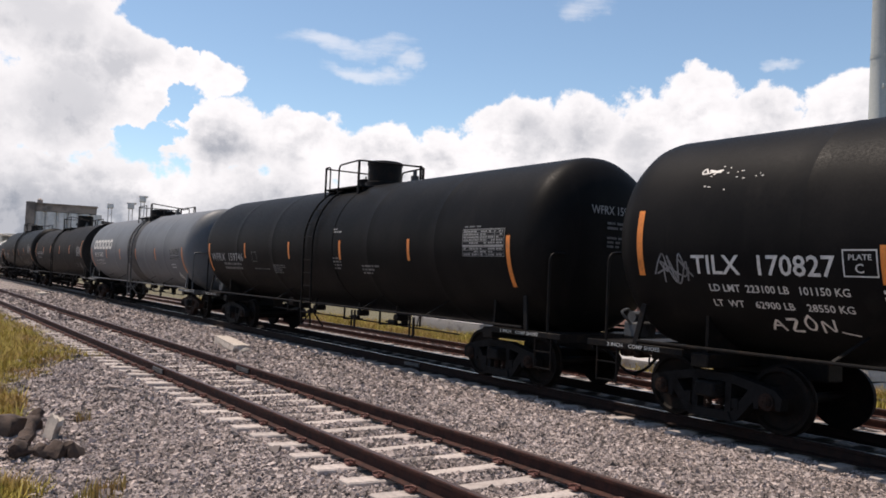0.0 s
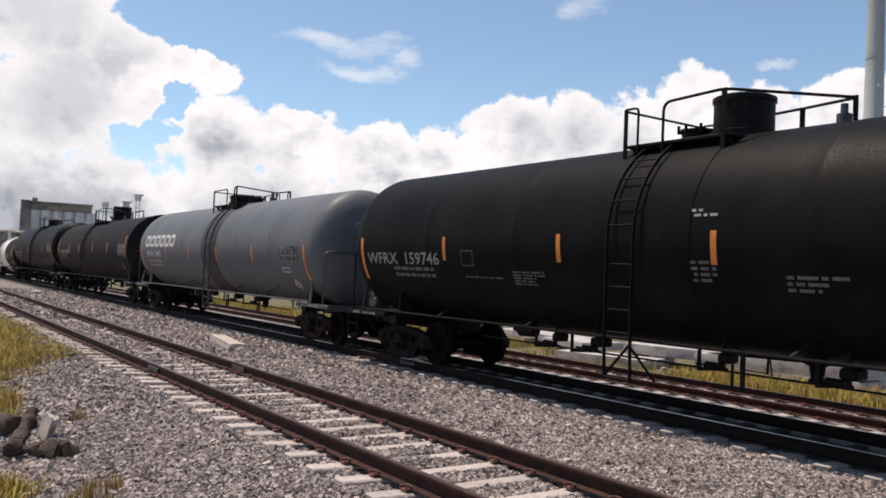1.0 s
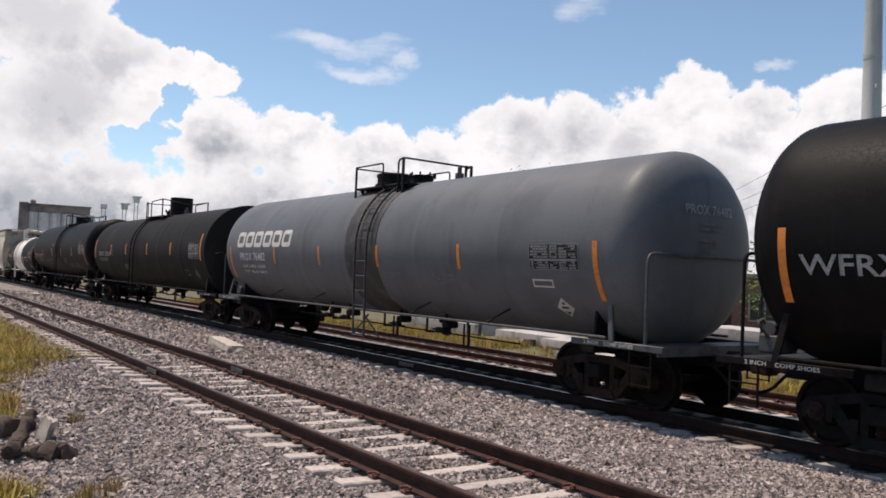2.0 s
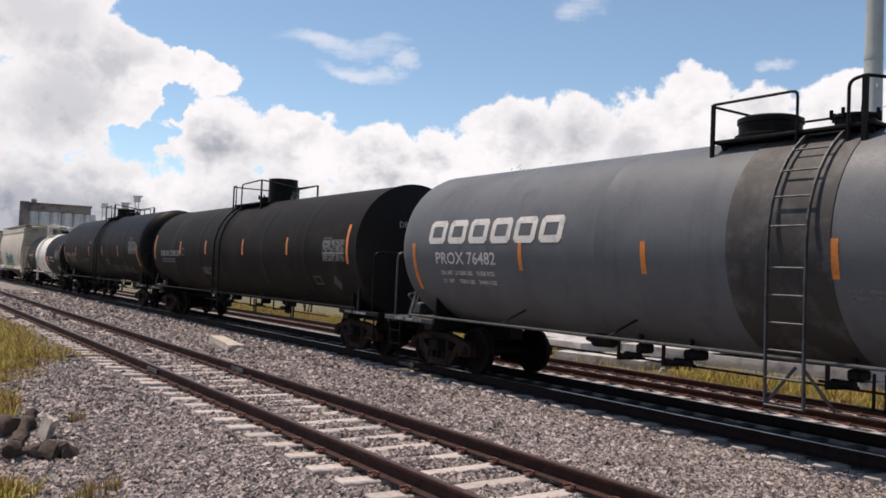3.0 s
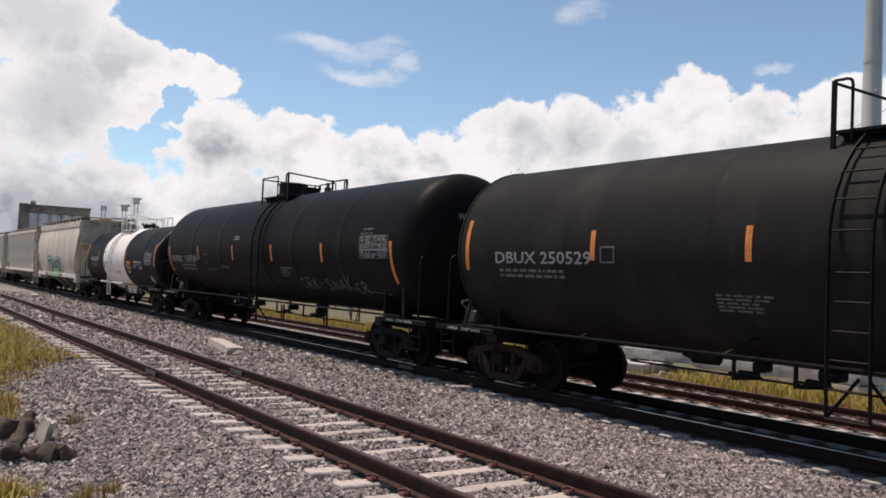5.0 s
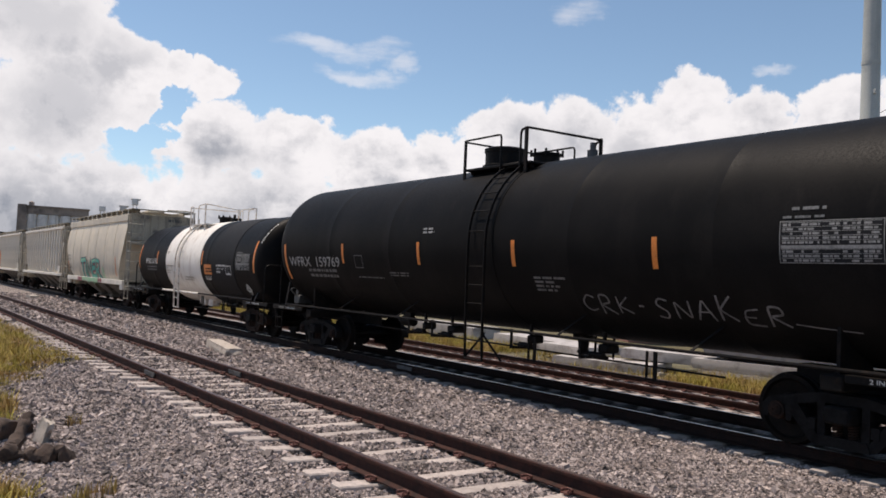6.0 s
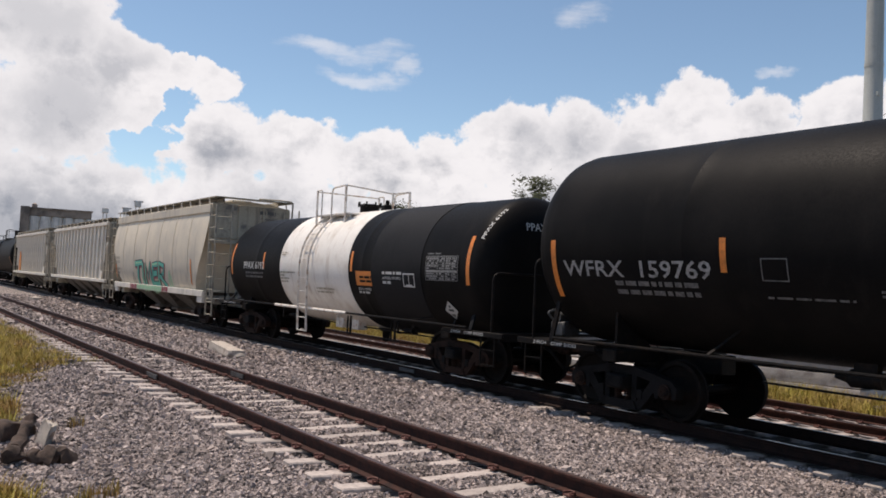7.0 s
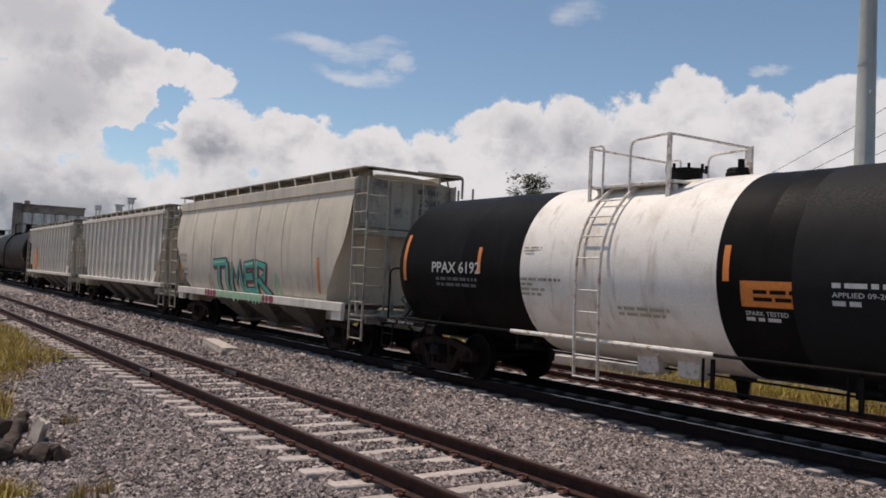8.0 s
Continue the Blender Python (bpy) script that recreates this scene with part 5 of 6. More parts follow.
def end_text(car, sp, text, flat=False, rise=0.0, paint=None):
    """Lettering on the near head."""
    zc, r = sp["zc"], sp["r"]

    class Head:
        def place(self, a, z0, u, v, d=0.006):
            x, z = a + u, z0 + v
            q = math.hypot(x, z - zc) / r
            if flat:
                # the shallow dished plate
                k = 0.24 if q < 0.05 else (0.24 - 0.05 * q if q < 0.4 else (0.22 - 0.06 * (q - 0.4) / 0.32 if q < 0.72 else 0.16 - 0.125 * (q - 0.72) / 0.27))
            else:
                k = sp.get("head", 0.55) * math.sin(math.acos(min(1, q ** (1 / 0.62))))
            return Vector((x, -(sp["half"] + k + 0.035), z))
    hd = Head()
    letters(car, hd, text, -0.58, zc + (0.33 + rise) * r, 0.15, 1.15 if not rise else 0.95, paint or M_MIDLET)
    bars(car, hd, -0.22, zc + (0.22 + rise) * r, [0.6, 0.6], M_DIM, 5, 0.045)
    bars(car, hd, -0.22, zc + (0.06 + rise) * r, [0.5, 0.55, 0.3], M_DIM, 6, 0.040)


def hopper_gear(car, half, tp, iron, paint):
    for s in (-1, 1):
        b = bmesh.new()
        box(b, (0, s * (tp + half) / 2, 0.86), (0.36, half - tp + 2.4, 0.30), bevel=0.015)
        box(b, (0, s * tp, 0.95), (2.7, 0.35, 0.26), bevel=0.02)
        part("stub_sill", b, iron, car)
        part("coupler", GEAR["coupler"], None, car, at=pose(0, s * (half + 0.05), 0, 0, 0, 0 if s > 0 else 180))
        part("brake_hose", GEAR["hose"], None, car, at=pose(0, s * (half + 0.05), 0, 0, 0, 0 if s > 0 else 180))
        b = bmesh.new()
        box(b, (0, s * (half - 0.35), 1.02), (2.9, 0.85, 0.05), bevel=0.01)
        box(b, (0, s * half, 0.95), (2.9, 0.05, 0.20), bevel=0.01)
        part("end_deck", b, paint, car, "end platform")
        make_truck(car, s * tp)


def hopper_ladders(car, half, top, iron, ends=(-1, 1)):
    """Corner ladders on the side and across the end."""
    for s in ends:
        for k in (-1, 1):
            x, y = k * 1.50, s * (half - 0.05)
            b = bmesh.new()
            for yy in (y, y - s * 0.62):
                bar(b, (x, yy, 0.45), (x, yy, top - 0.05), 0.045, 0.03, (0, 1, 0))
            lad = part("corner_ladder", b, iron, car, "corner ladder")
            rung = bmesh.new()
            sweep(rung, [(0, 0, 0), (0, 0.62, 0)], 0.016, 6)
            rung = finish(rung, "rung", iron)
            z = 0.5
            while z < top - 0.1:
                part("rung", rung, None, lad, at=pose(x, min(y, y - s * 0.62), z))
                z += 0.42
            b = bmesh.new()
            bar(b, (k * 0.95, y, 1.0), (k * 0.95, y, top - 0.05), 0.04, 0.03, (0, 1, 0))
            e = part("end_ladder", b, iron, car, "end ladder")
            r2 = bmesh.new()
            sweep(r2, [(0.95, 0, 0), (1.50, 0, 0)], 0.016, 6)
            r2 = finish(r2, "rung", iron)
            z = 1.3
            while z < top - 0.1:
                part("rung", r2, None, e, at=pose(0, y, z, 0, 0, 0) if k > 0 else pose(-2.45, y, z))
                z += 0.42


def running_boards(car, y0, y1, top, iron):
    b = bmesh.new()
    for x in (-1.20, 1.20):
        box(b, (x, (y0 + y1) / 2, top + 0.22), (0.48, y1 - y0 + 0.8, 0.03))
    box(b, (0, y0 - 0.25, top + 0.22), (2.6, 0.4, 0.03))
    box(b, (0, y1 + 0.25, top + 0.22), (2.6, 0.4, 0.03))
    part("running_board", b, iron, car, "roof running board of steel grating")
    for x in (-1.0, 1.0):
        b = bmesh.new()
        box(b, (x, (y0 + y1) / 2, top + 0.10), (0.05, y1 - y0, 0.22), bevel=0.01)
        part("roof_coaming", b, iron, car, "low coaming under the running board")
    y = y0 + 0.2
    post = bmesh.new()
    bar(post, (0, 0, 0.0), (0, 0.10, 0.24), 0.04, 0.03)
    post = finish(post, "running_board_bracket", M_PALE)
    while y < y1:
        for x in (-1.43, 1.43):
            part("running_board_bracket", post, None, car, at=pose(x, y, top - 0.02))
        y += 1.06


def hopper_bins(car, half, tp, paint, n=3, bottom=0.42, top=1.25):
    """Sloping discharge bins under the body."""
    span = 2 * (tp - 1.55)
    w = span / n
    for i in range(n):
        c = -span / 2 + w * (i + 0.5)
        b = bmesh.new()
        t = [(-1.40, c - w / 2 + 0.04, top), (1.40, c - w / 2 + 0.04, top), (1.40, c + w / 2 - 0.04, top), (-1.40, c + w / 2 - 0.04, top)]
        q = [(-0.45, c - 0.35, bottom), (0.45, c - 0.35, bottom), (0.45, c + 0.35, bottom), (-0.45, c + 0.35, bottom)]
        T, Q = [b.verts.new(p) for p in t], [b.verts.new(p) for p in q]
        b.faces.new(T)
        b.faces.new(Q[::-1])
        for j in range(4):
            b.faces.new((T[j], T[(j + 1) % 4], Q[(j + 1) % 4], Q[j]))
        bmesh.ops.recalc_face_normals(b, faces=b.faces)
        box(b, (0, c, bottom - 0.06), (1.1, 0.75, 0.10), bevel=0.01)
        part("discharge_bin", b, M_BIN, car, "sloping discharge bin with a gate")


def make_round_hopper():
    """A covered hopper with smooth curved sides."""
    car = thing("covered_hopper", "beige round-sided covered hopper car with a teal graffiti", "hopper car", "covered hoppers of the freight train")
    half, top, iron = 7.35, 4.32, M_GRIME
    body = 6.55
    sec = [(-1.36, 1.20), (-1.50, 1.55), (-1.58, 2.1), (-1.60, 2.7), (-1.57, 3.2), (-1.49, 3.75), (-1.42, 3.98), (-1.42, 4.30), (-0.75, 4.42), (0, 4.46)]
    sec = sec + [(-x, z) for x, z in sec[-2::-1]]
    b = bmesh.new()

    def cut(z):
        """The ends slope in below the shoulder."""
        return body - (0.0 if z > 2.9 else (2.9 - z) * 0.80)
    rows = []
    steps = [-1.0] + [-1 + 2 * i / 12 for i in range(1, 12)] + [1.0]
    for k in steps:
        rows.append([b.verts.new((x, k * cut(z), z)) for x, z in sec])
    for p, q in zip(rows, rows[1:]):
        for j in range(len(sec) - 1):
            b.faces.new((p[j], q[j], q[j + 1], p[j + 1]))
        b.faces.new((p[-1], q[-1], q[0], p[0]))
    b.faces.new(rows[0])
    b.faces.new(rows[-1][::-1])
    bmesh.ops.recalc_face_normals(b, faces=b.faces)
    part("body", b, M_BEIGE, car, "smooth curved beige side sheets")
    for k in (-1, 1):
        b = bmesh.new()
        box(b, (k * 1.44, 0, 4.14), (0.08, 2 * body + 0.02, 0.30), bevel=0.015)
        part("top_chord", b, M_BEIGE, car, "top chord along the eaves")
        b = bmesh.new()
        box(b, (k * 1.47, 0, 1.17), (0.12, 2 * 6.3, 0.22), bevel=0.015)
        for s in (-1, 1):
            box(b, (k * 1.45, s * 6.0, 1.0), (0.10, 0.5, 0.3), bevel=0.01)
        part("side_sill", b, M_PALE, car, "pale side sill")
    for i in range(1, 7):
        y = -body + 2 * body * i / 7
        b = bmesh.new()
        pts = [(x - 0.006, y, z) for x, z in sec[1:7]]
        for p, q in zip(pts, pts[1:]):
            bar(b, p, q, 0.05, 0.012, (1, 0, 0))
        part("side_seam", b, M_BEIGE, car)
    for s in (-1, 1):
        b = bmesh.new()
        box(b, (0, s * (body + 0.03), 3.72), (2.86, 0.05, 1.20), bevel=0.01)
        box(b, (0, s * (body + 0.10), 3.0), (2.95, 0.22, 0.16), bevel=0.02)
        for x in (-1.3, -0.45, 0.45, 1.3):
            box(b, (x, s * (body - 0.02 + 0.1), 3.75), (0.07, 0.08, 1.1))
        part("end_sheet", b, M_GRIME, car, "grimy end wall with posts")
        b = bmesh.new()
        for x in (-1.42, 1.42):
            bar(b, (x, s * (half - 0.45), 1.02), (x, s * body, 3.0), 0.07, 0.07)
        for x in (-0.5, 0.5):
            bar(b, (x, s * (half - 0.4), 1.02), (x, s * (body - 0.05), 3.0), 0.08, 0.08)
        part("end_post", b, M_GRIME, car)
    running_boards(car, -body, body, 4.30, M_GRIME)
    for s in (-1, 1):
        b = bmesh.new()
        sweep(b, bend([(1.35, s * (body + 0.5), 4.0), (1.35, s * (body + 0.5), 4.56), (1.0, s * (body + 0.2), 4.60), (0.2, s * (body + 0.2), 4.58)], 0.12, 4), 0.03, 7)
        part("roof_grab", b, M_GRIME, car)
    for y in (-4.5, -1.5, 1.5, 4.5):
        b = bmesh.new()
        box(b, (0, y, 4.52), (0.75, 2.3, 0.12), bevel=0.03)
        part("roof_hatch", b, M_GRIME, car)
    hopper_gear(car, half, 5.35, M_GRIME, M_GRIME)
    hopper_ladders(car, half, 4.3, M_GRIME)
    hopper_bins(car, half, 5.35, M_GRIME, 3)
    # graffiti, stencils and strips on the curved side
    side = Curved(sec)
    graffiti(car, side)
    bars(car, side, -5.4 + 11.4, 2.35, [0.7, 0.7], M_GRIME, 3, 0.10)
    bars(car, side, 5.9, 1.85, [0.7, 0.6], M_GRIME, 4, 0.10)
    for y, z0, z1 in ((-5.0, 1.45, 2.35), (6.0, 1.5, 2.1)):
        flat_rects(car, "reflective_stripe", side, y, z0, [(0, 0, 0.13, z1 - z0)], M_ORANGE, "orange reflective strip")
    face = Flat((0, -(body + 0.062), 0), (1, 0, 0))
    letters(car, face, "20941", 0.35, 3.75, 0.17, 0.6, M_DARKMARK)
    bars(car, face, 0.35, 3.62, [0.5, 0.4, 0.5], M_DARKMARK, 5, 0.05)
    bars(car, face, 0.3, 4.05, [0.6], M_DARKMARK, 6, 0.12)
    return car


class Curved:
    """The near side of a curved body, by its cross-section."""

    def __init__(self, sec):
        self.sec = [(x, z) for x, z in sec if x < -1.0]

    def place(self, y, z0, u, v, d=0.012):
        z = z0 + v
        for (a, p), (b, q) in zip(self.sec, self.sec[1:]):
            if p <= z <= q:
                t = (z - p) / (q - p)
                return Vector((a + (b - a) * t - d, y - u, z))
        return Vector((self.sec[0][0] - d, y - u, z))


def stroke(bm, pts, w):
    """A thick painted stroke along a line of points."""
    pts = [Vector((*p, 0)) for p in pts]
    left, right = [], []
    for i, p in enumerate(pts):
        t = (pts[min(i + 1, len(pts) - 1)] - pts[max(i - 1, 0)]).normalized()
        n = Vector((-t.y, t.x, 0)) * w / 2
        e = t * w * 0.4 * (1 if i == len(pts) - 1 else (-1 if i == 0 else 0))
        left.append(bm.verts.new(p + n + e))
        right.append(bm.verts.new(p - n + e))
    for i in range(len(pts) - 1):
        bm.faces.new((right[i], right[i + 1], left[i + 1], left[i]))


def graffiti(car, side):
    """A sprayed piece: leaning teal shapes with dark edges, mint points and crimson haze."""
    rng = random.Random(21)
    h, z0 = 0.80, 1.34
    shapes = [(0.0, 0.95, [[(0.0, 1.0), (1.05, 1.06)], [(0.45, 1.0), (0.30, 0.0)]]), (0.95, 0.35, [[(0.55, 0.95), (0.3, 0.05)]]),
              (1.40, 1.0, [[(0.0, 0.0), (0.22, 0.95), (0.48, 0.30), (0.80, 1.05), (0.95, 0.0)]]), (2.50, 0.75, [[(1.0, 1.0), (0.22, 0.95), (0.05, 0.04), (0.95, 0.0)], [(0.15, 0.52), (0.85, 0.55)]]),
              (3.38, 0.85, [[(0.0, 0.0), (0.22, 1.05), (0.95, 0.92), (0.80, 0.50), (0.25, 0.48), (1.05, -0.05)]])]
    y0 = 2.45
    for u0, w, lines in shapes:
        for name, m, wide, du, dv, d in (("graffiti_shadow", M_CRIMSON, 0.34, 0.06, -0.05, 0.0), ("graffiti_outline", M_INK, 0.30, 0.0, 0.0, 0.004), ("graffiti_fill", M_TEAL, 0.21, 0.0, 0.0, 0.008)):
            bm = bmesh.new()
            for line in lines:
                stroke(bm, [(u0 + w * a + du, h * b + dv) for a, b in line], wide)
            lay(bm, side, y0, z0)
            for v in bm.verts:
                v.co.x -= d
            part(name, bm, m, car, "leaning teal graffiti shape with dark edges" if m is M_TEAL else "")
        bm = bmesh.new()
        a, b = lines[0][0], lines[0][1]
        stroke(bm, [(u0 + w * a[0] + 0.03, h * a[1] + 0.02), (u0 + w * b[0] + 0.03, h * b[1] + 0.02)], 0.05)
        lay(bm, side, y0, z0)
        for v in bm.verts:
            v.co.x -= 0.012
        part("graffiti_highlight", bm, M_MINT, car)
    for u, hh in ((-0.62, 0.45), (4.75, 0.55)):
        bm = bmesh.new()
        stroke(bm, [(u, 0.0), (u + 0.1, hh), (u + 0.28, hh * 0.5), (u + 0.30, 0.02)], 0.13)
        lay(bm, side, y0, z0)
        part("graffiti_tag", bm, M_GRIME if u < 0 else M_MINT, car)
    u = -0.9
    while u < 4.5:
        k = rng.uniform(0.16, 0.34)
        bm = bmesh.new()
        bm.faces.new([bm.verts.new(p) for p in ((u, 0.10, 0), (u + k * 0.5, -0.12 * rng.random(), 0), (u + k, 0.10, 0), (u + k * 0.9, 0.21, 0), (u + 0.03, 0.21, 0))])
        for v in bm.verts:
            v.co = Vector((-1.545, y0 - v.co.x, 1.06 + v.co.y))
        part("graffiti_drip", bm, M_MINT if 0.1 < u < 3.9 else M_CRIMSON, car, "sprayed points on the sill")
        u += k + 0.04


def make_ribbed_hopper(orange):
    """A covered hopper with outside posts along flat sides."""
    car = thing("covered_hopper", "pale rib-sided covered hopper car" + (" with an orange sprayed figure" if orange else ", rust-streaked"), "hopper car", "covered hoppers of the freight train")
    half, body, top = 7.95, 7.3, 4.15
    b = bmesh.new()
    sec = [(1.38, 1.30), (1.38, top), (0.7, top + 0.13), (0, top + 0.16)]
    sec = [(-x, z) for x, z in sec] + [(x, z) for x, z in sec[-2::-1]]

    def cut(z):
        return body - (0.0 if z > 3.4 else (3.4 - z) * 0.62)
    zs = [1.30, 2.0, 2.7, 3.4, top]
    prof = [(-1.38, z) for z in zs] + [(-0.7, top + 0.13), (0, top + 0.16), (0.7, top + 0.13)] + [(1.38, z) for z in zs[::-1]]
    rows = [[b.verts.new((x, s * cut(z), z)) for x, z in prof] for s in (-1, 1)]
    n = len(prof)
    for j in range(n):
        b.faces.new((rows[0][j], rows[1][j], rows[1][(j + 1) % n], rows[0][(j + 1) % n]))
    for s, row in ((0, rows[0]), (1, rows[1])):
        for j in range(len(zs) - 1):
            q = [row[j], row[j + 1], row[n - 2 - j], row[n - 1 - j]]
            b.faces.new(q)
        b.faces.new(row[len(zs) - 1:len(zs) + 4])
    bmesh.ops.recalc_face_normals(b, faces=b.faces)
    part("body", b, M_PALE, car, "pale flat side sheets")
    post = bmesh.new()
    box(post, (0, 0, (1.3 + top) / 2), (0.11, 0.10, top - 1.35), bevel=0.02)
    post = finish(post, "side_post", M_PALE)
    count = 17
    for i in range(count):
        y = -body + 0.15 + (2 * body - 0.3) * i / (count - 1)
        if abs(y) > cut(1.4):
            short = bmesh.new()
            z0 = 3.4 - (body - abs(y)) / 0.62
            box(short, (0, 0, (z0 + top) / 2), (0.11, 0.10, top - z0 - 0.05), bevel=0.02)
            me = finish(short, "side_post", M_PALE)
        else:
            me = post
        for k in (-1, 1):
            part("side_post", me, None, car, at=pose(k * 1.43, y, 0))
    for k in (-1, 1):
        b = bmesh.new()
        box(b, (k * 1.45, 0, top - 0.06), (0.16, 2 * body + 0.1, 0.16), bevel=0.02)
        part("top_chord", b, M_PALE, car)
        b = bmesh.new()
        box(b, (k * 1.45, 0, 1.24), (0.16, 2 * 7.5, 0.16), bevel=0.02)
        part("side_sill", b, M_PALE, car)
    for s in (-1, 1):
        b = bmesh.new()
        for x in (-1.3, -0.5, 0.5, 1.3):
            bar(b, (x, s * (half - 0.3), 1.02), (x, s * (body - 0.05), 3.5), 0.09, 0.09)
        box(b, (0, s * (body + 0.03), 3.75), (2.7, 0.06, 0.75))
        part("end_sheet", b, M_GRIME, car, "grimy end wall with posts")
    running_boards(car, -body, body, top, M_GRIME)
    hopper_gear(car, half, 6.3, M_GRIME, M_GRIME)
    hopper_ladders(car, half, top, M_GRIME)
    hopper_bins(car, half, 6.3, M_GRIME, 4)
    if orange:
        face = Flat((-1.50, 0, 0), (0, -1, 0))
        for rects in ([(0, 0, 1.15, 0.75)], [(0.1, 0.75, 1.05, 1.15)], [(0.3, 1.15, 0.85, 1.45)]):
            flat_rects(car, "graffiti_figure", face, -4.9, 1.4, rects, M_SPRAYO, "orange sprayed figure")
    return car


make_train()

# ---- beyond the yard ----


def blade_clump(bm, c, n, h, spread, rng, lean=0.35):
    """Grass blades rising from one spot."""
    for _ in range(n):
        a, d = rng.uniform(0, 6.283), spread * math.sqrt(rng.random())
        x, y = c[0] + d * math.cos(a), c[1] + d * math.sin(a)
        z = c[2]
        k = h * rng.uniform(0.45, 1.15)
        w = rng.uniform(0.004, 0.009) * (1 + h)
        t = rng.uniform(0, 6.283)
        l = lean * k * rng.uniform(0.2, 1.2)
        dx, dy = math.cos(t), math.sin(t)
        p = [bm.verts.new(q) for q in ((x - dy * w, y + dx * w, z), (x + dy * w, y - dx * w, z), (x + dx * l * 0.4 + dy * w * 0.7, y + dy * l * 0.4 - dx * w * 0.7, z + k * 0.6),
                                       (x + dx * l * 0.4 - dy * w * 0.7, y + dy * l * 0.4 + dx * w * 0.7, z + k * 0.6), (x + dx * l, y + dy * l, z + k))]
        bm.faces.new((p[0], p[1], p[2], p[3]))
        bm.faces.new((p[3], p[2], p[4]))


def make_grass():
    """Dry yellow-green grass beside the near track and past the far siding."""
    rng = random.Random(11)
    bm = bmesh.new()
    for _ in range(2100):
        y = 8.5 + 55 * rng.random() ** 1.6
        edge = 3.85 if y > 19.5 else (1.2 + 2.65 * max(0.0, (y - 12.5) / 7.0) ** 1.5)
        edge += 0.5 * noise.noise((y * 0.6, 0.0, 2.0))
        lo = y * 0.112 - 1.2
        x = lo + (edge - lo) * rng.random() ** 0.8
        if x > edge or (9.0 < y < 12.2 and x > 0.95):
            continue
        tall = 0.10 + 0.30 * max(0.0, min(1.0, (edge - x) / 1.8))
        blade_clump(bm, (x, y, ground_z(x, y) - 0.02), 34, tall * rng.uniform(0.5, 1.25), 0.26, rng, 0.9)
    for _ in range(300):
        y = rng.uniform(5.5, 14.5)
        x = y * 0.112 + rng.uniform(-0.5, 0.22) + 0.2 * noise.noise((y, 4.0, 0.0))
        if 9.0 < y < 11.8 and x > 0.95:
            continue
        blade_clump(bm, (x, y, ground_z(x, y) - 0.02), 26, rng.uniform(0.10, 0.32), 0.18, rng, 0.8)
    for x, y in ((1.66, 8.0), (1.78, 8.2), (1.55, 7.8), (1.75, 7.75), (2.35, 11.9), (1.95, 8.3)):
        blade_clump(bm, (x, y, ground_z(x, y) - 0.01), 34, 0.20, 0.12, rng)
    solid("grass", bm, M_GRASS, "patchy dry yellow-green grass beside the track", "grass", kind="stuff")
    bm = bmesh.new()
    for _ in range(3400):
        y = 3 + 55 * rng.random() ** 1.8
        x = 17.55 + 2.6 * rng.random() ** 1.3 + 0.3 * noise.noise((y * 0.5, 1.0, 2.0))
        if 15.0 < y < 23.0 and rng.random() < 0.88:
            continue
        blade_clump(bm, (x, y, ground_z(x, y) - 0.02), 22, rng.uniform(0.14, 0.42), 0.32, rng, 0.8)
    solid("grass", bm, M_GRASS, "dry grass strip past the far siding", "grass", kind="stuff")


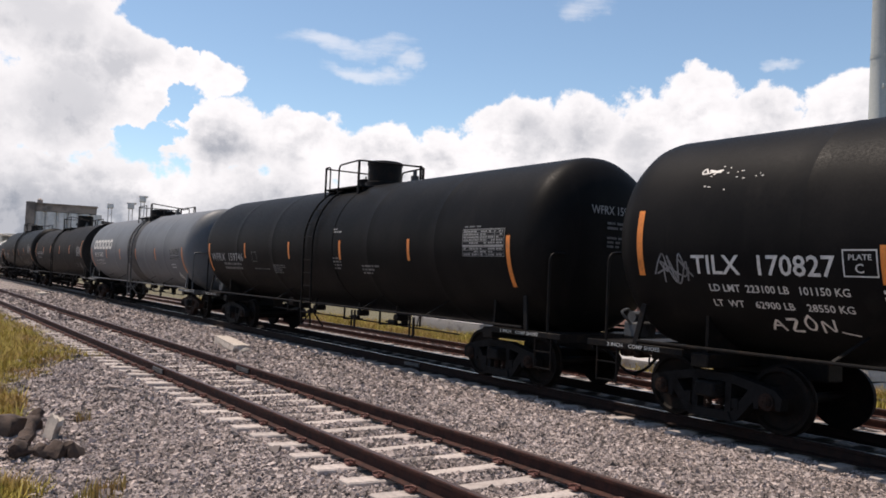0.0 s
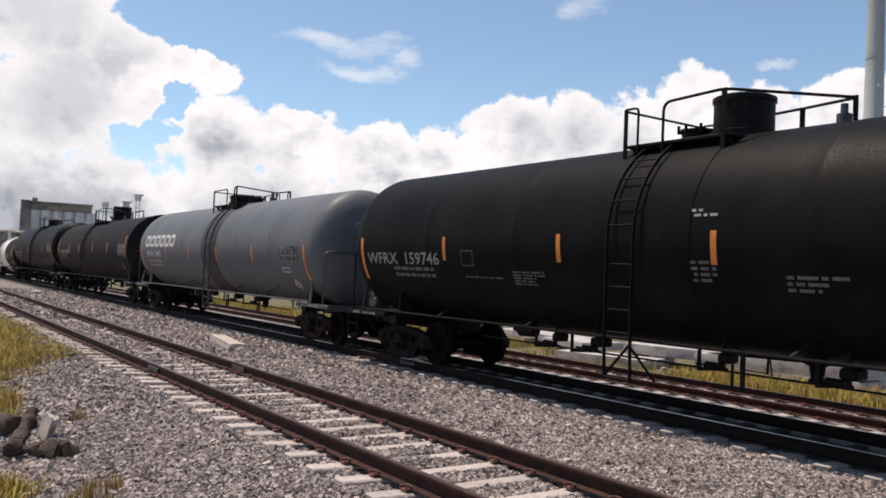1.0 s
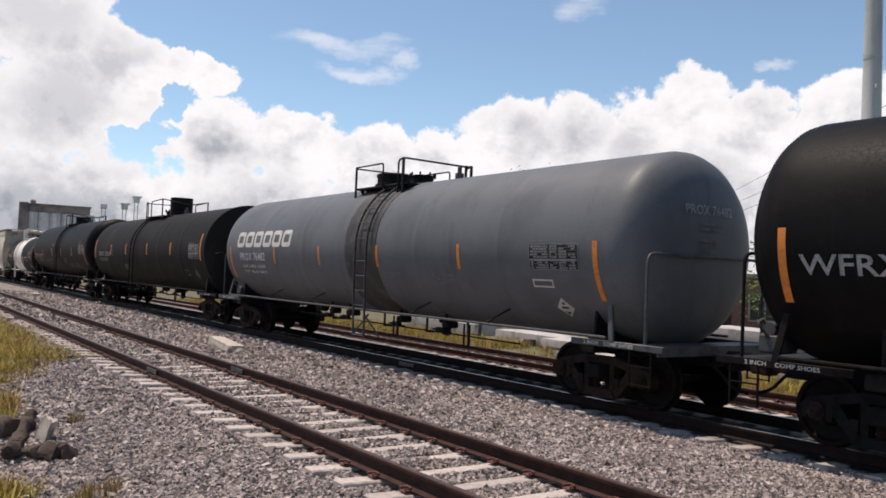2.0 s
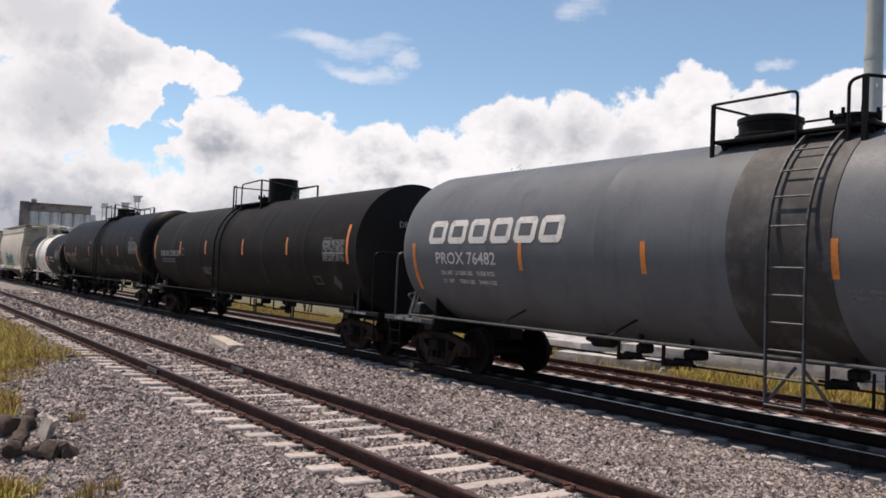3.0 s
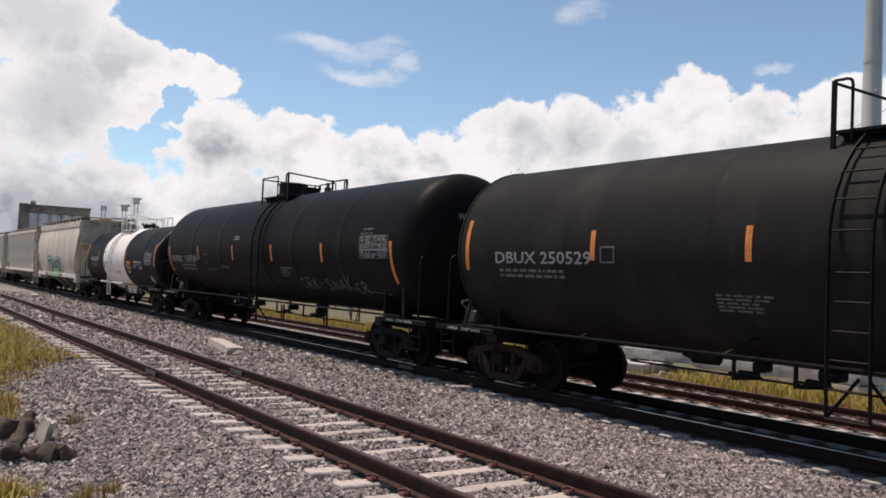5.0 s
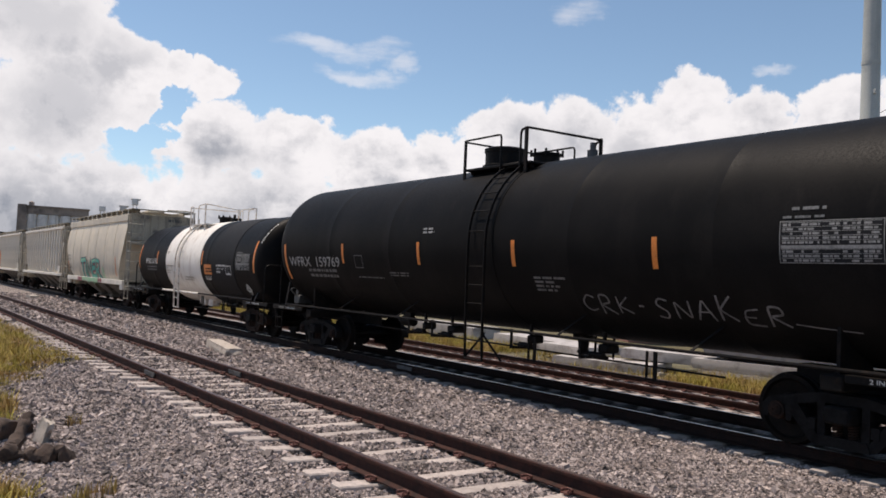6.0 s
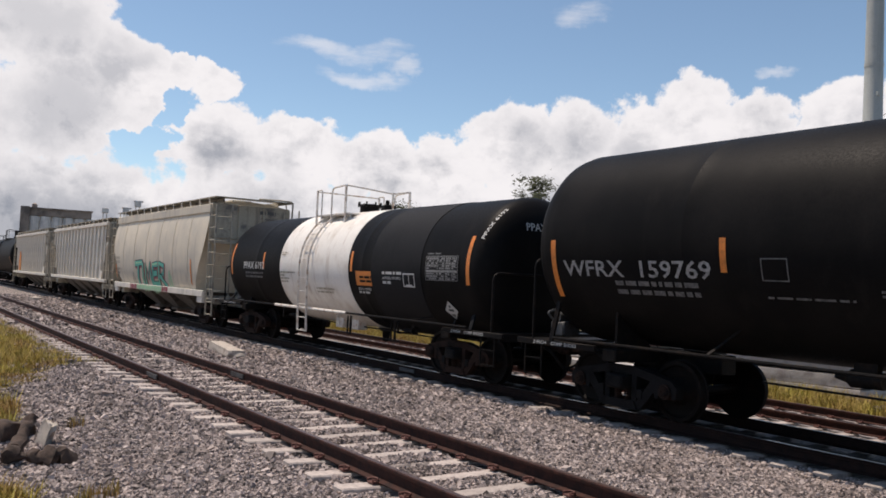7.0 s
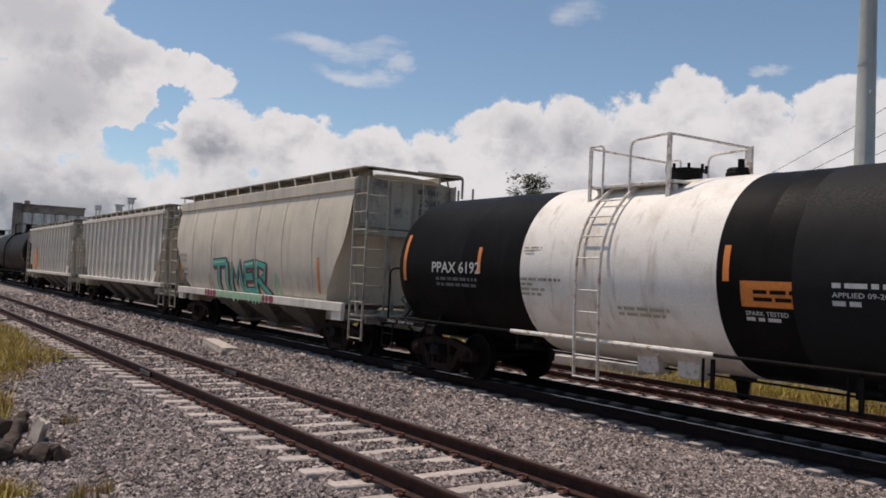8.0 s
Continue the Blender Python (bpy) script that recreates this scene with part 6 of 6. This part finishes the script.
def make_stones():
    """Loose ballast, thick near the camera and thinner farther off."""
    rng = np.random.default_rng(5)
    out = []
    for y0, y1, per, size in ((4.2, 8.0, 1750, 0.0155), (8.0, 12.0, 1150, 0.018), (12.0, 18.0, 560, 0.022), (18.0, 30.0, 220, 0.029), (30.0, 60.0, 70, 0.042)):
        x0, x1 = max(0.5, y0 * 0.10), 10.0
        n = int((x1 - x0) * (y1 - y0) * per)
        x, y = rng.uniform(x0, x1, n), rng.uniform(y0, y1, n)
        keep = np.ones(n, bool)
        for cx in (NEAR_X, TRAIN_X):
            for s in (-1, 1):
                keep &= abs(x - cx - s * GAUGE / 2) > 0.10
        d = np.abs((y - TIE_Y) / TIE_STEP - np.round((y - TIE_Y) / TIE_STEP)) * TIE_STEP
        keep &= ~((abs(x - NEAR_X) < 1.22) & (d < 0.125 - 0.03 * rng.random(n)))
        d = np.abs((y - TIE_Y) / TIE_STEP + 0.4 - np.round((y - TIE_Y) / TIE_STEP + 0.4)) * TIE_STEP
        keep &= ~((abs(x - TRAIN_X) < 1.15) & (d < 0.12))
        edge = np.where(y > 19.5, 3.3, 1.0 + 2.2 * np.clip((y - 12.5) / 8.5, 0, 1) ** 1.3)
        keep &= x > edge - 0.6 * rng.random(n)
        x, y = x[keep], y[keep]
        out.append(np.stack([x, y, size * np.exp(rng.normal(0, 0.33, len(x)))], 1))
    p = np.concatenate(out)
    n = len(p)
    z = np.array([ground_z(a, 0) for a in np.linspace(0, 13, 1301)])
    gz = np.interp(p[:, 0], np.linspace(0, 13, 1301), z)
    nz = np.array([noise.noise((a * 1.7, b * 1.7, 3.0)) * 0.022 + noise.noise((a * 0.4, b * 0.4, 9.0)) * 0.02 for a, b in p[:, :2]])
    corner = np.array([(i, j, k) for i in (-1, 1) for j in (-1, 1) for k in (-1, 1)], float)
    v = corner[None] * rng.uniform(0.45, 1.15, (n, 8, 3)) * p[:, 2][:, None, None] * np.array([1.0, 0.85, 0.62])
    q = rng.normal(size=(n, 4))
    q /= np.linalg.norm(q, axis=1)[:, None]
    w, a, b, c = q.T
    rot = np.stack([1 - 2 * (b * b + c * c), 2 * (a * b - c * w), 2 * (a * c + b * w), 2 * (a * b + c * w), 1 - 2 * (a * a + c * c), 2 * (b * c - a * w),
                    2 * (a * c - b * w), 2 * (b * c + a * w), 1 - 2 * (a * a + b * b)], 1).reshape(n, 3, 3)
    v = np.einsum("nij,nkj->nki", rot, v)
    v[:, :, 0] += p[:, 0][:, None]
    v[:, :, 1] += p[:, 1][:, None]
    v[:, :, 2] += (gz + nz + p[:, 2] * 0.30)[:, None]
    quad = np.array([(0, 1, 3, 2), (4, 6, 7, 5), (0, 4, 5, 1), (2, 3, 7, 6), (0, 2, 6, 4), (1, 5, 7, 3)])
    f = (quad[None] + 8 * np.arange(n)[:, None, None]).reshape(-1, 4)
    me = bpy.data.meshes.new("ballast_stones")
    me.from_pydata(v.reshape(-1, 3), [], f)
    me.materials.append(M_STONE)
    tagged(new("ballast", me), "grey crushed ballast stones between the tracks", "ballast", kind="stuff")


def rough_lump(bm, c, s, seed, rot=None, k=0.12, cuts=2):
    """A block with knocked-off corners."""
    part_bm = bmesh.new()
    bmesh.ops.create_cube(part_bm, size=1.0)
    bmesh.ops.subdivide_edges(part_bm, edges=part_bm.edges, cuts=cuts, use_grid_fill=True)
    for v in part_bm.verts:
        n = noise.noise_vector(v.co * 2.3 + Vector((seed, seed * 1.7, 0)))
        v.co = v.co * (1 - 0.10 * max(0, v.co.length - 0.6)) + n * k
    m = Matrix.Translation(c) @ (rot or Matrix.Identity(4)) @ Matrix.Diagonal((*s, 1))
    me = bpy.data.meshes.new("lump")
    part_bm.to_mesh(me)
    part_bm.free()
    me.transform(m)
    bm.from_mesh(me)
    bpy.data.meshes.remove(me)
    return bm


def make_litter():
    bm = rough_lump(bmesh.new(), (7.60, 20.8, -0.165), (0.44, 2.4, 0.23), 3.0, pose(0, 0, 0, 1, 4, -8), 0.05, 4)
    solid("concrete_chunk", bm, M_CONC, "broken pale concrete beam lying on the ballast", "concrete chunk")
    bm = rough_lump(bmesh.new(), (7.72, 52.3, -0.18), (0.5, 1.6, 0.22), 5.0, None, 0.05)
    solid("concrete_chunk", bm, M_CONC, "small pale concrete piece far down the ballast", "concrete chunk")
    log = thing("rotten_log", "dark rotten log lying on the gravel beside grass", "log")
    b = bmesh.new()
    pts = [(1.30 + 0.035 * i, 10.12 - 0.014 * i, -0.27 + 0.02 * math.sin(i * 1.3)) for i in range(20)]
    sweep(b, pts, [0.07 + 0.035 * math.sin(i * 0.9) * math.sin(i * 0.37) + (0.03 if i > 15 else 0) for i in range(20)], 14)
    for v in b.verts:
        v.co += noise.noise_vector(v.co * 7.0) * 0.05 + noise.noise_vector(v.co * 23.0) * 0.025
    part("trunk", b, M_LOG, log)
    b = bmesh.new()
    pts = [(1.40 + 0.022 * i, 10.25 + 0.05 * i, -0.26 + 0.030 * i) for i in range(11)]
    sweep(b, pts, [0.085 - 0.004 * i for i in range(11)], 12)
    for v in b.verts:
        v.co += noise.noise_vector(v.co * 9.0) * 0.045 + noise.noise_vector(v.co * 25.0) * 0.02
    part("branch_stub", b, M_LOG, log)
    bm = rough_lump(bmesh.new(), (1.83, 10.95, -0.22), (0.09, 0.22, 0.30), 9.0, pose(0, 0, 0, 10, 14, 20), 0.20, 4)
    solid("stone_block", bm, M_CONC, "pale broken stone leaning on the log", "stone")
    bm = rough_lump(bmesh.new(), (1.45, 11.6, -0.30), (0.50, 0.45, 0.30), 12.0, pose(0, 0, 0, 4, 10, 40), 0.20, 4)
    solid("stone_block", bm, M_LOG, "earthy brown stone half sunk in grass", "stone")
    # insulated rail joints
    for x, y, z in ((NEAR_X - GAUGE / 2, 15.35, 0.0), (NEAR_X + GAUGE / 2, 15.1, 0.0), (TRAIN_X - GAUGE / 2, 16.0, TRAIN_Z)):
        b = bmesh.new()
        for s in (-1, 1):
            box(b, (x + s * 0.030, y, z - 0.090), (0.030, 0.62, 0.085), bevel=0.006)
        solid("joint_bar", b, M_GALV, "grey steel joint bar bolted to the rail", "rail joint", "rail joints", "structure")


def make_tree(name, at, height, crown, seed, leaf, label, clumps=70, per=42, size=0.11):
    """Tapered trunk, limbs, and a crown of many small leaf clumps with gaps."""
    rng = random.Random(seed)
    x, y = at
    z = ground_z(x, y)
    tree = thing(name, label, "tree", "trees past the yard", pose(x, y, z))
    b = bmesh.new()
    fork = height * 0.45
    sweep(b, [(0, 0, -0.1), (0.05, 0, fork * 0.5), (0.0, 0.08, fork), (0.1, 0.05, height * 0.8)], [height * 0.032, height * 0.025, height * 0.02, height * 0.008], 9)
    tips = []
    for i in range(9):
        a = i * 2.4 + rng.random()
        h0 = fork * rng.uniform(0.75, 1.35)
        r = crown * rng.uniform(0.5, 0.95)
        tip = (r * math.cos(a), r * math.sin(a), h0 + height * rng.uniform(0.12, 0.42))
        sweep(b, [(0, 0.05, h0), (tip[0] * 0.5, tip[1] * 0.5, (h0 + tip[2]) / 2 + 0.1), tip], [height * 0.012, height * 0.008, height * 0.003], 6)
        tips.append(tip)
    tips.append((0.1, 0.05, height * 0.86))
    part("trunk", b, M_BARK, tree, "tapered trunk with forking limbs")
    b = bmesh.new()
    for i in range(clumps):
        t = tips[i % len(tips)]
        c = [t[j] + rng.gauss(0, crown * 0.26) for j in (0, 1)] + [min(height * 0.97, t[2] + rng.gauss(0, height * 0.075))]
        s = crown * rng.uniform(0.12, 0.26)
        for _ in range(per):
            p = Vector(c) + Vector((rng.gauss(0, s), rng.gauss(0, s), rng.gauss(0, s * 0.7)))
            d = Vector((rng.gauss(0, 1), rng.gauss(0, 1), rng.gauss(0, 0.7))).normalized()
            e = d.orthogonal().normalized() * size * rng.uniform(0.5, 1.1)
            d *= size * rng.uniform(0.8, 1.6)
            b.faces.new([b.verts.new(q) for q in (p - d, p + e * 0.6, p + d, p - e * 0.6)])
    tagged(part("crown", b, leaf, tree, "uneven crown of small leaves with gaps"), kind="stuff")
    return tree


def make_pole():
    px, py = 22.9, 12.35
    z = ground_z(px, py)
    pole = thing("power_pole", "tall tapered galvanised steel power pole", "power pole", "", pose(px, py, z))
    b = bmesh.new()
    turned(b, [(0.0, 0.335), (4.0, 0.295), (4.02, 0.305), (4.10, 0.305), (4.12, 0.29), (10.0, 0.235), (16.0, 0.18), (16.0, 0.0)], 12, "z")
    part("shaft", b, M_STEELPOLE, pole)
    b = bmesh.new()
    turned(b, [(0.0, 0.60), (0.06, 0.60), (0.06, 0.40)], 16, "z")
    for k in range(8):
        a = k * math.pi / 4
        turned(b, [(0.05, 0.035), (0.16, 0.035)], 6, "z", (0.5 * math.cos(a), 0.5 * math.sin(a), 0))
    part("base_plate", b, M_STEELPOLE, pole)
    b = bmesh.new()
    turned(b, [(9.10, 0.24), (9.10, 0.252), (9.22, 0.252), (9.22, 0.24)], 12, "z")
    part("band", b, M_STEELPOLE, pole)
    b = bmesh.new()
    box(b, (-0.15, -0.20, 8.3), (0.08, 0.08, 0.12), bevel=0.01)
    part("cable_clip", b, M_STEELPOLE, pole)
    # three sagging wires of the line behind
    for i, (z0, z1) in enumerate(((8.2, 11.2), (7.4, 10.0), (6.7, 9.2))):
        b = bmesh.new()
        a, c = Vector((62, 52, z0)), Vector((30, 10.5, z1))
        pts = []
        for j in range(13):
            t = j / 12
            p = a.lerp(c, t)
            p.z -= 4 * 0.45 * t * (1 - t)
            pts.append(p)
        sweep(b, pts + [c + (c - a) * 0.25 + Vector((0, 0, 0.5))], 0.013, 5)
        solid("power_line", b, M_IRON, "thin black overhead power line", "cable", "overhead wires")


def make_silos():
    """The grain silos at the end of the line."""
    az, d = radians(9.35), 330.0
    ox, oy = d * math.sin(az), d * math.cos(az)
    at = pose(ox, oy, -0.8, 0, 0, -9.35)
    M_SILO = mat("weathered_silo_concrete", (0.72, 0.70, 0.68), 0.9, spots=(0.58, 0.565, 0.55), spot_scale=0.12, grain=0.05, grain_scale=1, streak=(0.24, 0.23, 0.22), streak_scale=(0.6, 0.6, 0.04), bump=0)
    M_HEAD = mat("brown_headhouse", (0.30, 0.25, 0.215), 0.9, spots=(0.13, 0.11, 0.10), spot_scale=0.15, grain=0.05, grain_scale=1, bump=0)
    M_PANE = mat("dark_window_glass", (0.02, 0.025, 0.03), 0.15, grain=0.1, bump=0)
    s = thing("grain_silo", "grey concrete grain silos with a brown headhouse on top", "silo", "", at)
    for i in range(6):
        b = bmesh.new()
        turned(b, [(0.0, 2.15), (15.6, 2.15), (15.6, 0.0)], 24, "z", (-8.4 + i * 4.05, 0, 0))
        part("silo_tube", b, M_SILO, s)
    b = bmesh.new()
    box(b, (0.3, 1.0, 16.7), (23.5, 6.0, 2.0), bevel=0.05)
    box(b, (0.3, 1.0, 17.85), (24.2, 6.8, 0.35))
    part("headhouse", b, M_HEAD, s, "long brown gallery over the tubes")
    b = bmesh.new()
    box(b, (-11.6, 0.5, 9.1), (3.2, 6.4, 18.2), bevel=0.05)
    part("stair_tower", b, M_HEAD, s)
    b = bmesh.new()
    turned(b, [(18, 1.0), (19.0, 1.0), (19.4, 0.3), (19.4, 0)], 12, "z", (-8.5, 1.0, 0))
    part("roof_vent", b, M_HEAD, s)
    w = thing("grain_plant", "brown steel bins with conveyor legs beside the silos", "grain plant", "", at)
    for i in range(4):
        b = bmesh.new()
        turned(b, [(0, 2.4), (12.0, 2.4), (12.9, 0.3), (12.9, 0)], 20, "z", (16.5 + i * 4.9, 3, 0))
        part("steel_bin", b, M_HEAD, w)
    for x, top in ((17.8, 19.6), (26.0, 19.8), (30.6, 22.2)):
        b = bmesh.new()
        for k in (-0.7, 0.7):
            bar(b, (x + k, 1, 0), (x + k, 1, top), 0.35, 0.35, (0, 1, 0))
        for z in range(4, int(top), 3):
            bar(b, (x - 0.7, 1, z), (x + 0.7, 1, z + 1.4), 0.15, 0.15, (0, 1, 0))
        box(b, (x, 1, top), (2.6, 2.4, 1.5), bevel=0.1)
        if x > 25:
            box(b, (x + 0.2, 1, top + 1.0), (3.8, 2.4, 0.5), bevel=0.1)
        part("elevator_leg", b, M_SILO, w, "conveyor leg with a boxed head")
    b = bmesh.new()
    bar(b, (12, 1, 14.5), (45, 1, 12.5), 1.0, 0.9)
    part("conveyor", b, M_HEAD, w)
    enlarge(s, 0.92, 1.0, 1.26)
    enlarge(w, 0.88, 1.0, 1.20)
    h = thing("warehouse", "low brown warehouse at the end of the tracks", "warehouse", "", pose(30, 345, -0.8, 0, 0, -4))
    b = bmesh.new()
    box(b, (0, 0, 4.2), (26, 12, 8.4), bevel=0.05)
    box(b, (0, 0, 8.7), (27, 13, 0.6))
    part("wall", b, M_HEAD, h)
    for i in range(6):
        b = bmesh.new()
        box(b, (-10.5 + i * 4.2, -6.05, 5.6), (2.2, 0.12, 1.4))
        part("window", b, M_PANE, h)


def enlarge(ob, sx, sy, sz):
    """Bring a thing's meshes to their true size."""
    for o in ob.children_recursive:
        o.data.transform(Matrix.Diagonal((sx, sy, sz, 1)))


def make_beyond():
    """Rubble, slabs, a brick house and trees across the yard."""
    M_BRICK = mat("pinkish_brick", (0.30, 0.155, 0.12), 0.9, spots=(0.22, 0.11, 0.09), spot_scale=2.0, grain=0.2, grain_scale=14)
    M_ROOF = mat("pale_roof_slab", (0.42, 0.36, 0.30), 0.85, spots=(0.30, 0.25, 0.21), spot_scale=1.5)
    M_PANE2 = mat("dim_window_glass", (0.03, 0.035, 0.04), 0.12, grain=0.1, bump=0)
    rng = random.Random(4)
    for x, y, sx, sy, sz, top, rz in ((20.0, 6.0, 0.6, 3.0, 0.34, -0.32, -6), (18.9, 18.2, 1.3, 3.4, 0.26, -0.36, 8), (19.6, 20.2, 1.6, 2.6, 0.24, -0.10, -12),
                                      (20.6, 17.0, 2.0, 2.8, 0.30, -0.02, 20), (20.6, 13.2, 1.6, 4.8, 0.30, 0.72, 4), (20.7, 13.1, 1.6, 4.6, 0.30, 0.34, 3), (20.6, 13.3, 1.6, 4.8, 0.30, -0.02, 5), (20.5, 13.2, 1.5, 4.6, 0.30, -0.36, 4),
                                      (21.5, 24.0, 1.6, 4.5, 0.4, -0.2, 0), (22.0, 31.0, 1.6, 5.0, 0.5, -0.1, 4), (21.2, 8.2, 1.6, 3.0, 0.5, -0.15, 10)):
        bm = bmesh.new()
        rough_lump(bm, (x, y, top - sz / 2), (sx, sy, sz), x + y, pose(0, 0, 0, rng.uniform(-1, 1), rng.uniform(-1, 1), rz), 0.018)
        solid("concrete_slab", bm, M_WHITECON, "white precast concrete slab on the ground", "concrete slab", "slabs past the siding")
    for i in range(26):
        x, y = rng.uniform(18.3, 21.5), rng.uniform(6, 27)
        s = rng.uniform(0.15, 0.5)
        bm = rough_lump(bmesh.new(), (x, y, ground_z(x, y) + s * 0.2), (s, s * rng.uniform(0.7, 1.8), s * 0.6), i * 3.1, pose(0, 0, 0, rng.uniform(-12, 12), rng.uniform(-12, 12), rng.uniform(0, 180)), 0.14)
        solid("rubble_block", bm, M_CONC if i % 3 else M_LOG, "broken piece of white concrete rubble" if i % 3 else "dark scrap lump in the grass", "rubble", "rubble past the siding")
    h = thing("brick_house", "low pinkish brick house with a flat pale roof", "house", "", pose(37, 27, -0.7, 0, 0, -30))
    b = bmesh.new()
    box(b, (0, 0, 1.55), (13, 7, 3.1), bevel=0.02)
    part("wall", b, M_BRICK, h)
    b = bmesh.new()
    box(b, (0, 0, 3.2), (13.8, 7.8, 0.22), bevel=0.02)
    part("roof", b, M_ROOF, h)
    for k in (-4.2, 0.0, 4.2):
        b = bmesh.new()
        box(b, (k, -3.52, 1.7), (1.5, 0.10, 1.2))
        w = part("window", b, M_PANE2, h)
        b = bmesh.new()
        for u, v, su, sv in ((k, 2.34, 1.66, 0.08), (k, 1.06, 1.66, 0.08), (k - 0.79, 1.7, 0.08, 1.3), (k + 0.79, 1.7, 0.08, 1.3), (k, 1.7, 0.06, 1.2)):
            box(b, (u, -3.58, v), (su, 0.08, sv))
        part("window_frame", b, M_ROOF, w)
    b = bmesh.new()
    box(b, (-2.1, -3.52, 1.05), (0.95, 0.10, 2.1), bevel=0.01)
    part("door", b, M_LOG, h)
    make_tree("tree", (29.0, 16.6), 4.9, 2.3, 3, M_LEAF, "bushy bright green tree behind the slabs", 120, 60, 0.10)
    make_tree("tree", (33.0, 16.0), 4.6, 2.6, 8, M_LEAF, "bushy bright green tree beside the pole", 120, 60, 0.10)
    make_tree("tree", (49.2, 57.4), 12.6, 1.9, 5, M_LEAF2, "thin tall tree with sparse dark tufts", 60, 46, 0.17)
    make_tree("tree", (46.5, 76.0), 11.0, 2.0, 6, M_LEAF2, "thin dark tree behind the train", 46, 40, 0.18)
    make_tree("tree", (44.0, 78.5), 10.0, 1.6, 7, M_LEAF2, "low dark treetop behind the train", 40, 40, 0.18)


make_pole()
make_silos()
make_beyond()
make_litter()
make_grass()
make_track_bed("near_track", NEAR_X, NEAR_Z - 0.172, 130, TIE_STEP, TIE_Y - 14 * TIE_STEP, tie_mesh(2.5, "tie", M_TIE), "concrete ties of the nearer track")
make_track_bed("train_track", TRAIN_X, TRAIN_Z - 0.172, 90, TIE_STEP, TIE_Y - 13.4 * TIE_STEP, tie_mesh(2.5, "tie", M_TIESHADE), "oil-soaked concrete ties under the train")
make_track_bed("far_siding", FAR_X, FAR_Z - 0.172, 70, 0.62, 1.0, tie_mesh(2.5, "tie", M_TIE), "pinkish concrete ties of the far siding")
make_stones()


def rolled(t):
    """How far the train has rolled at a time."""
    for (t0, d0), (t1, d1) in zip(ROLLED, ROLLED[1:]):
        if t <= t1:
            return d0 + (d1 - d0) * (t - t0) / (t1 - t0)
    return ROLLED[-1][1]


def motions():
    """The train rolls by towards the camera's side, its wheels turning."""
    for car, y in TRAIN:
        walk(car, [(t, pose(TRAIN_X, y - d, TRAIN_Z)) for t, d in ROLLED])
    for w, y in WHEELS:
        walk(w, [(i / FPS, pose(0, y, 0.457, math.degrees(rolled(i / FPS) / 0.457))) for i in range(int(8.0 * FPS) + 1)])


motions()
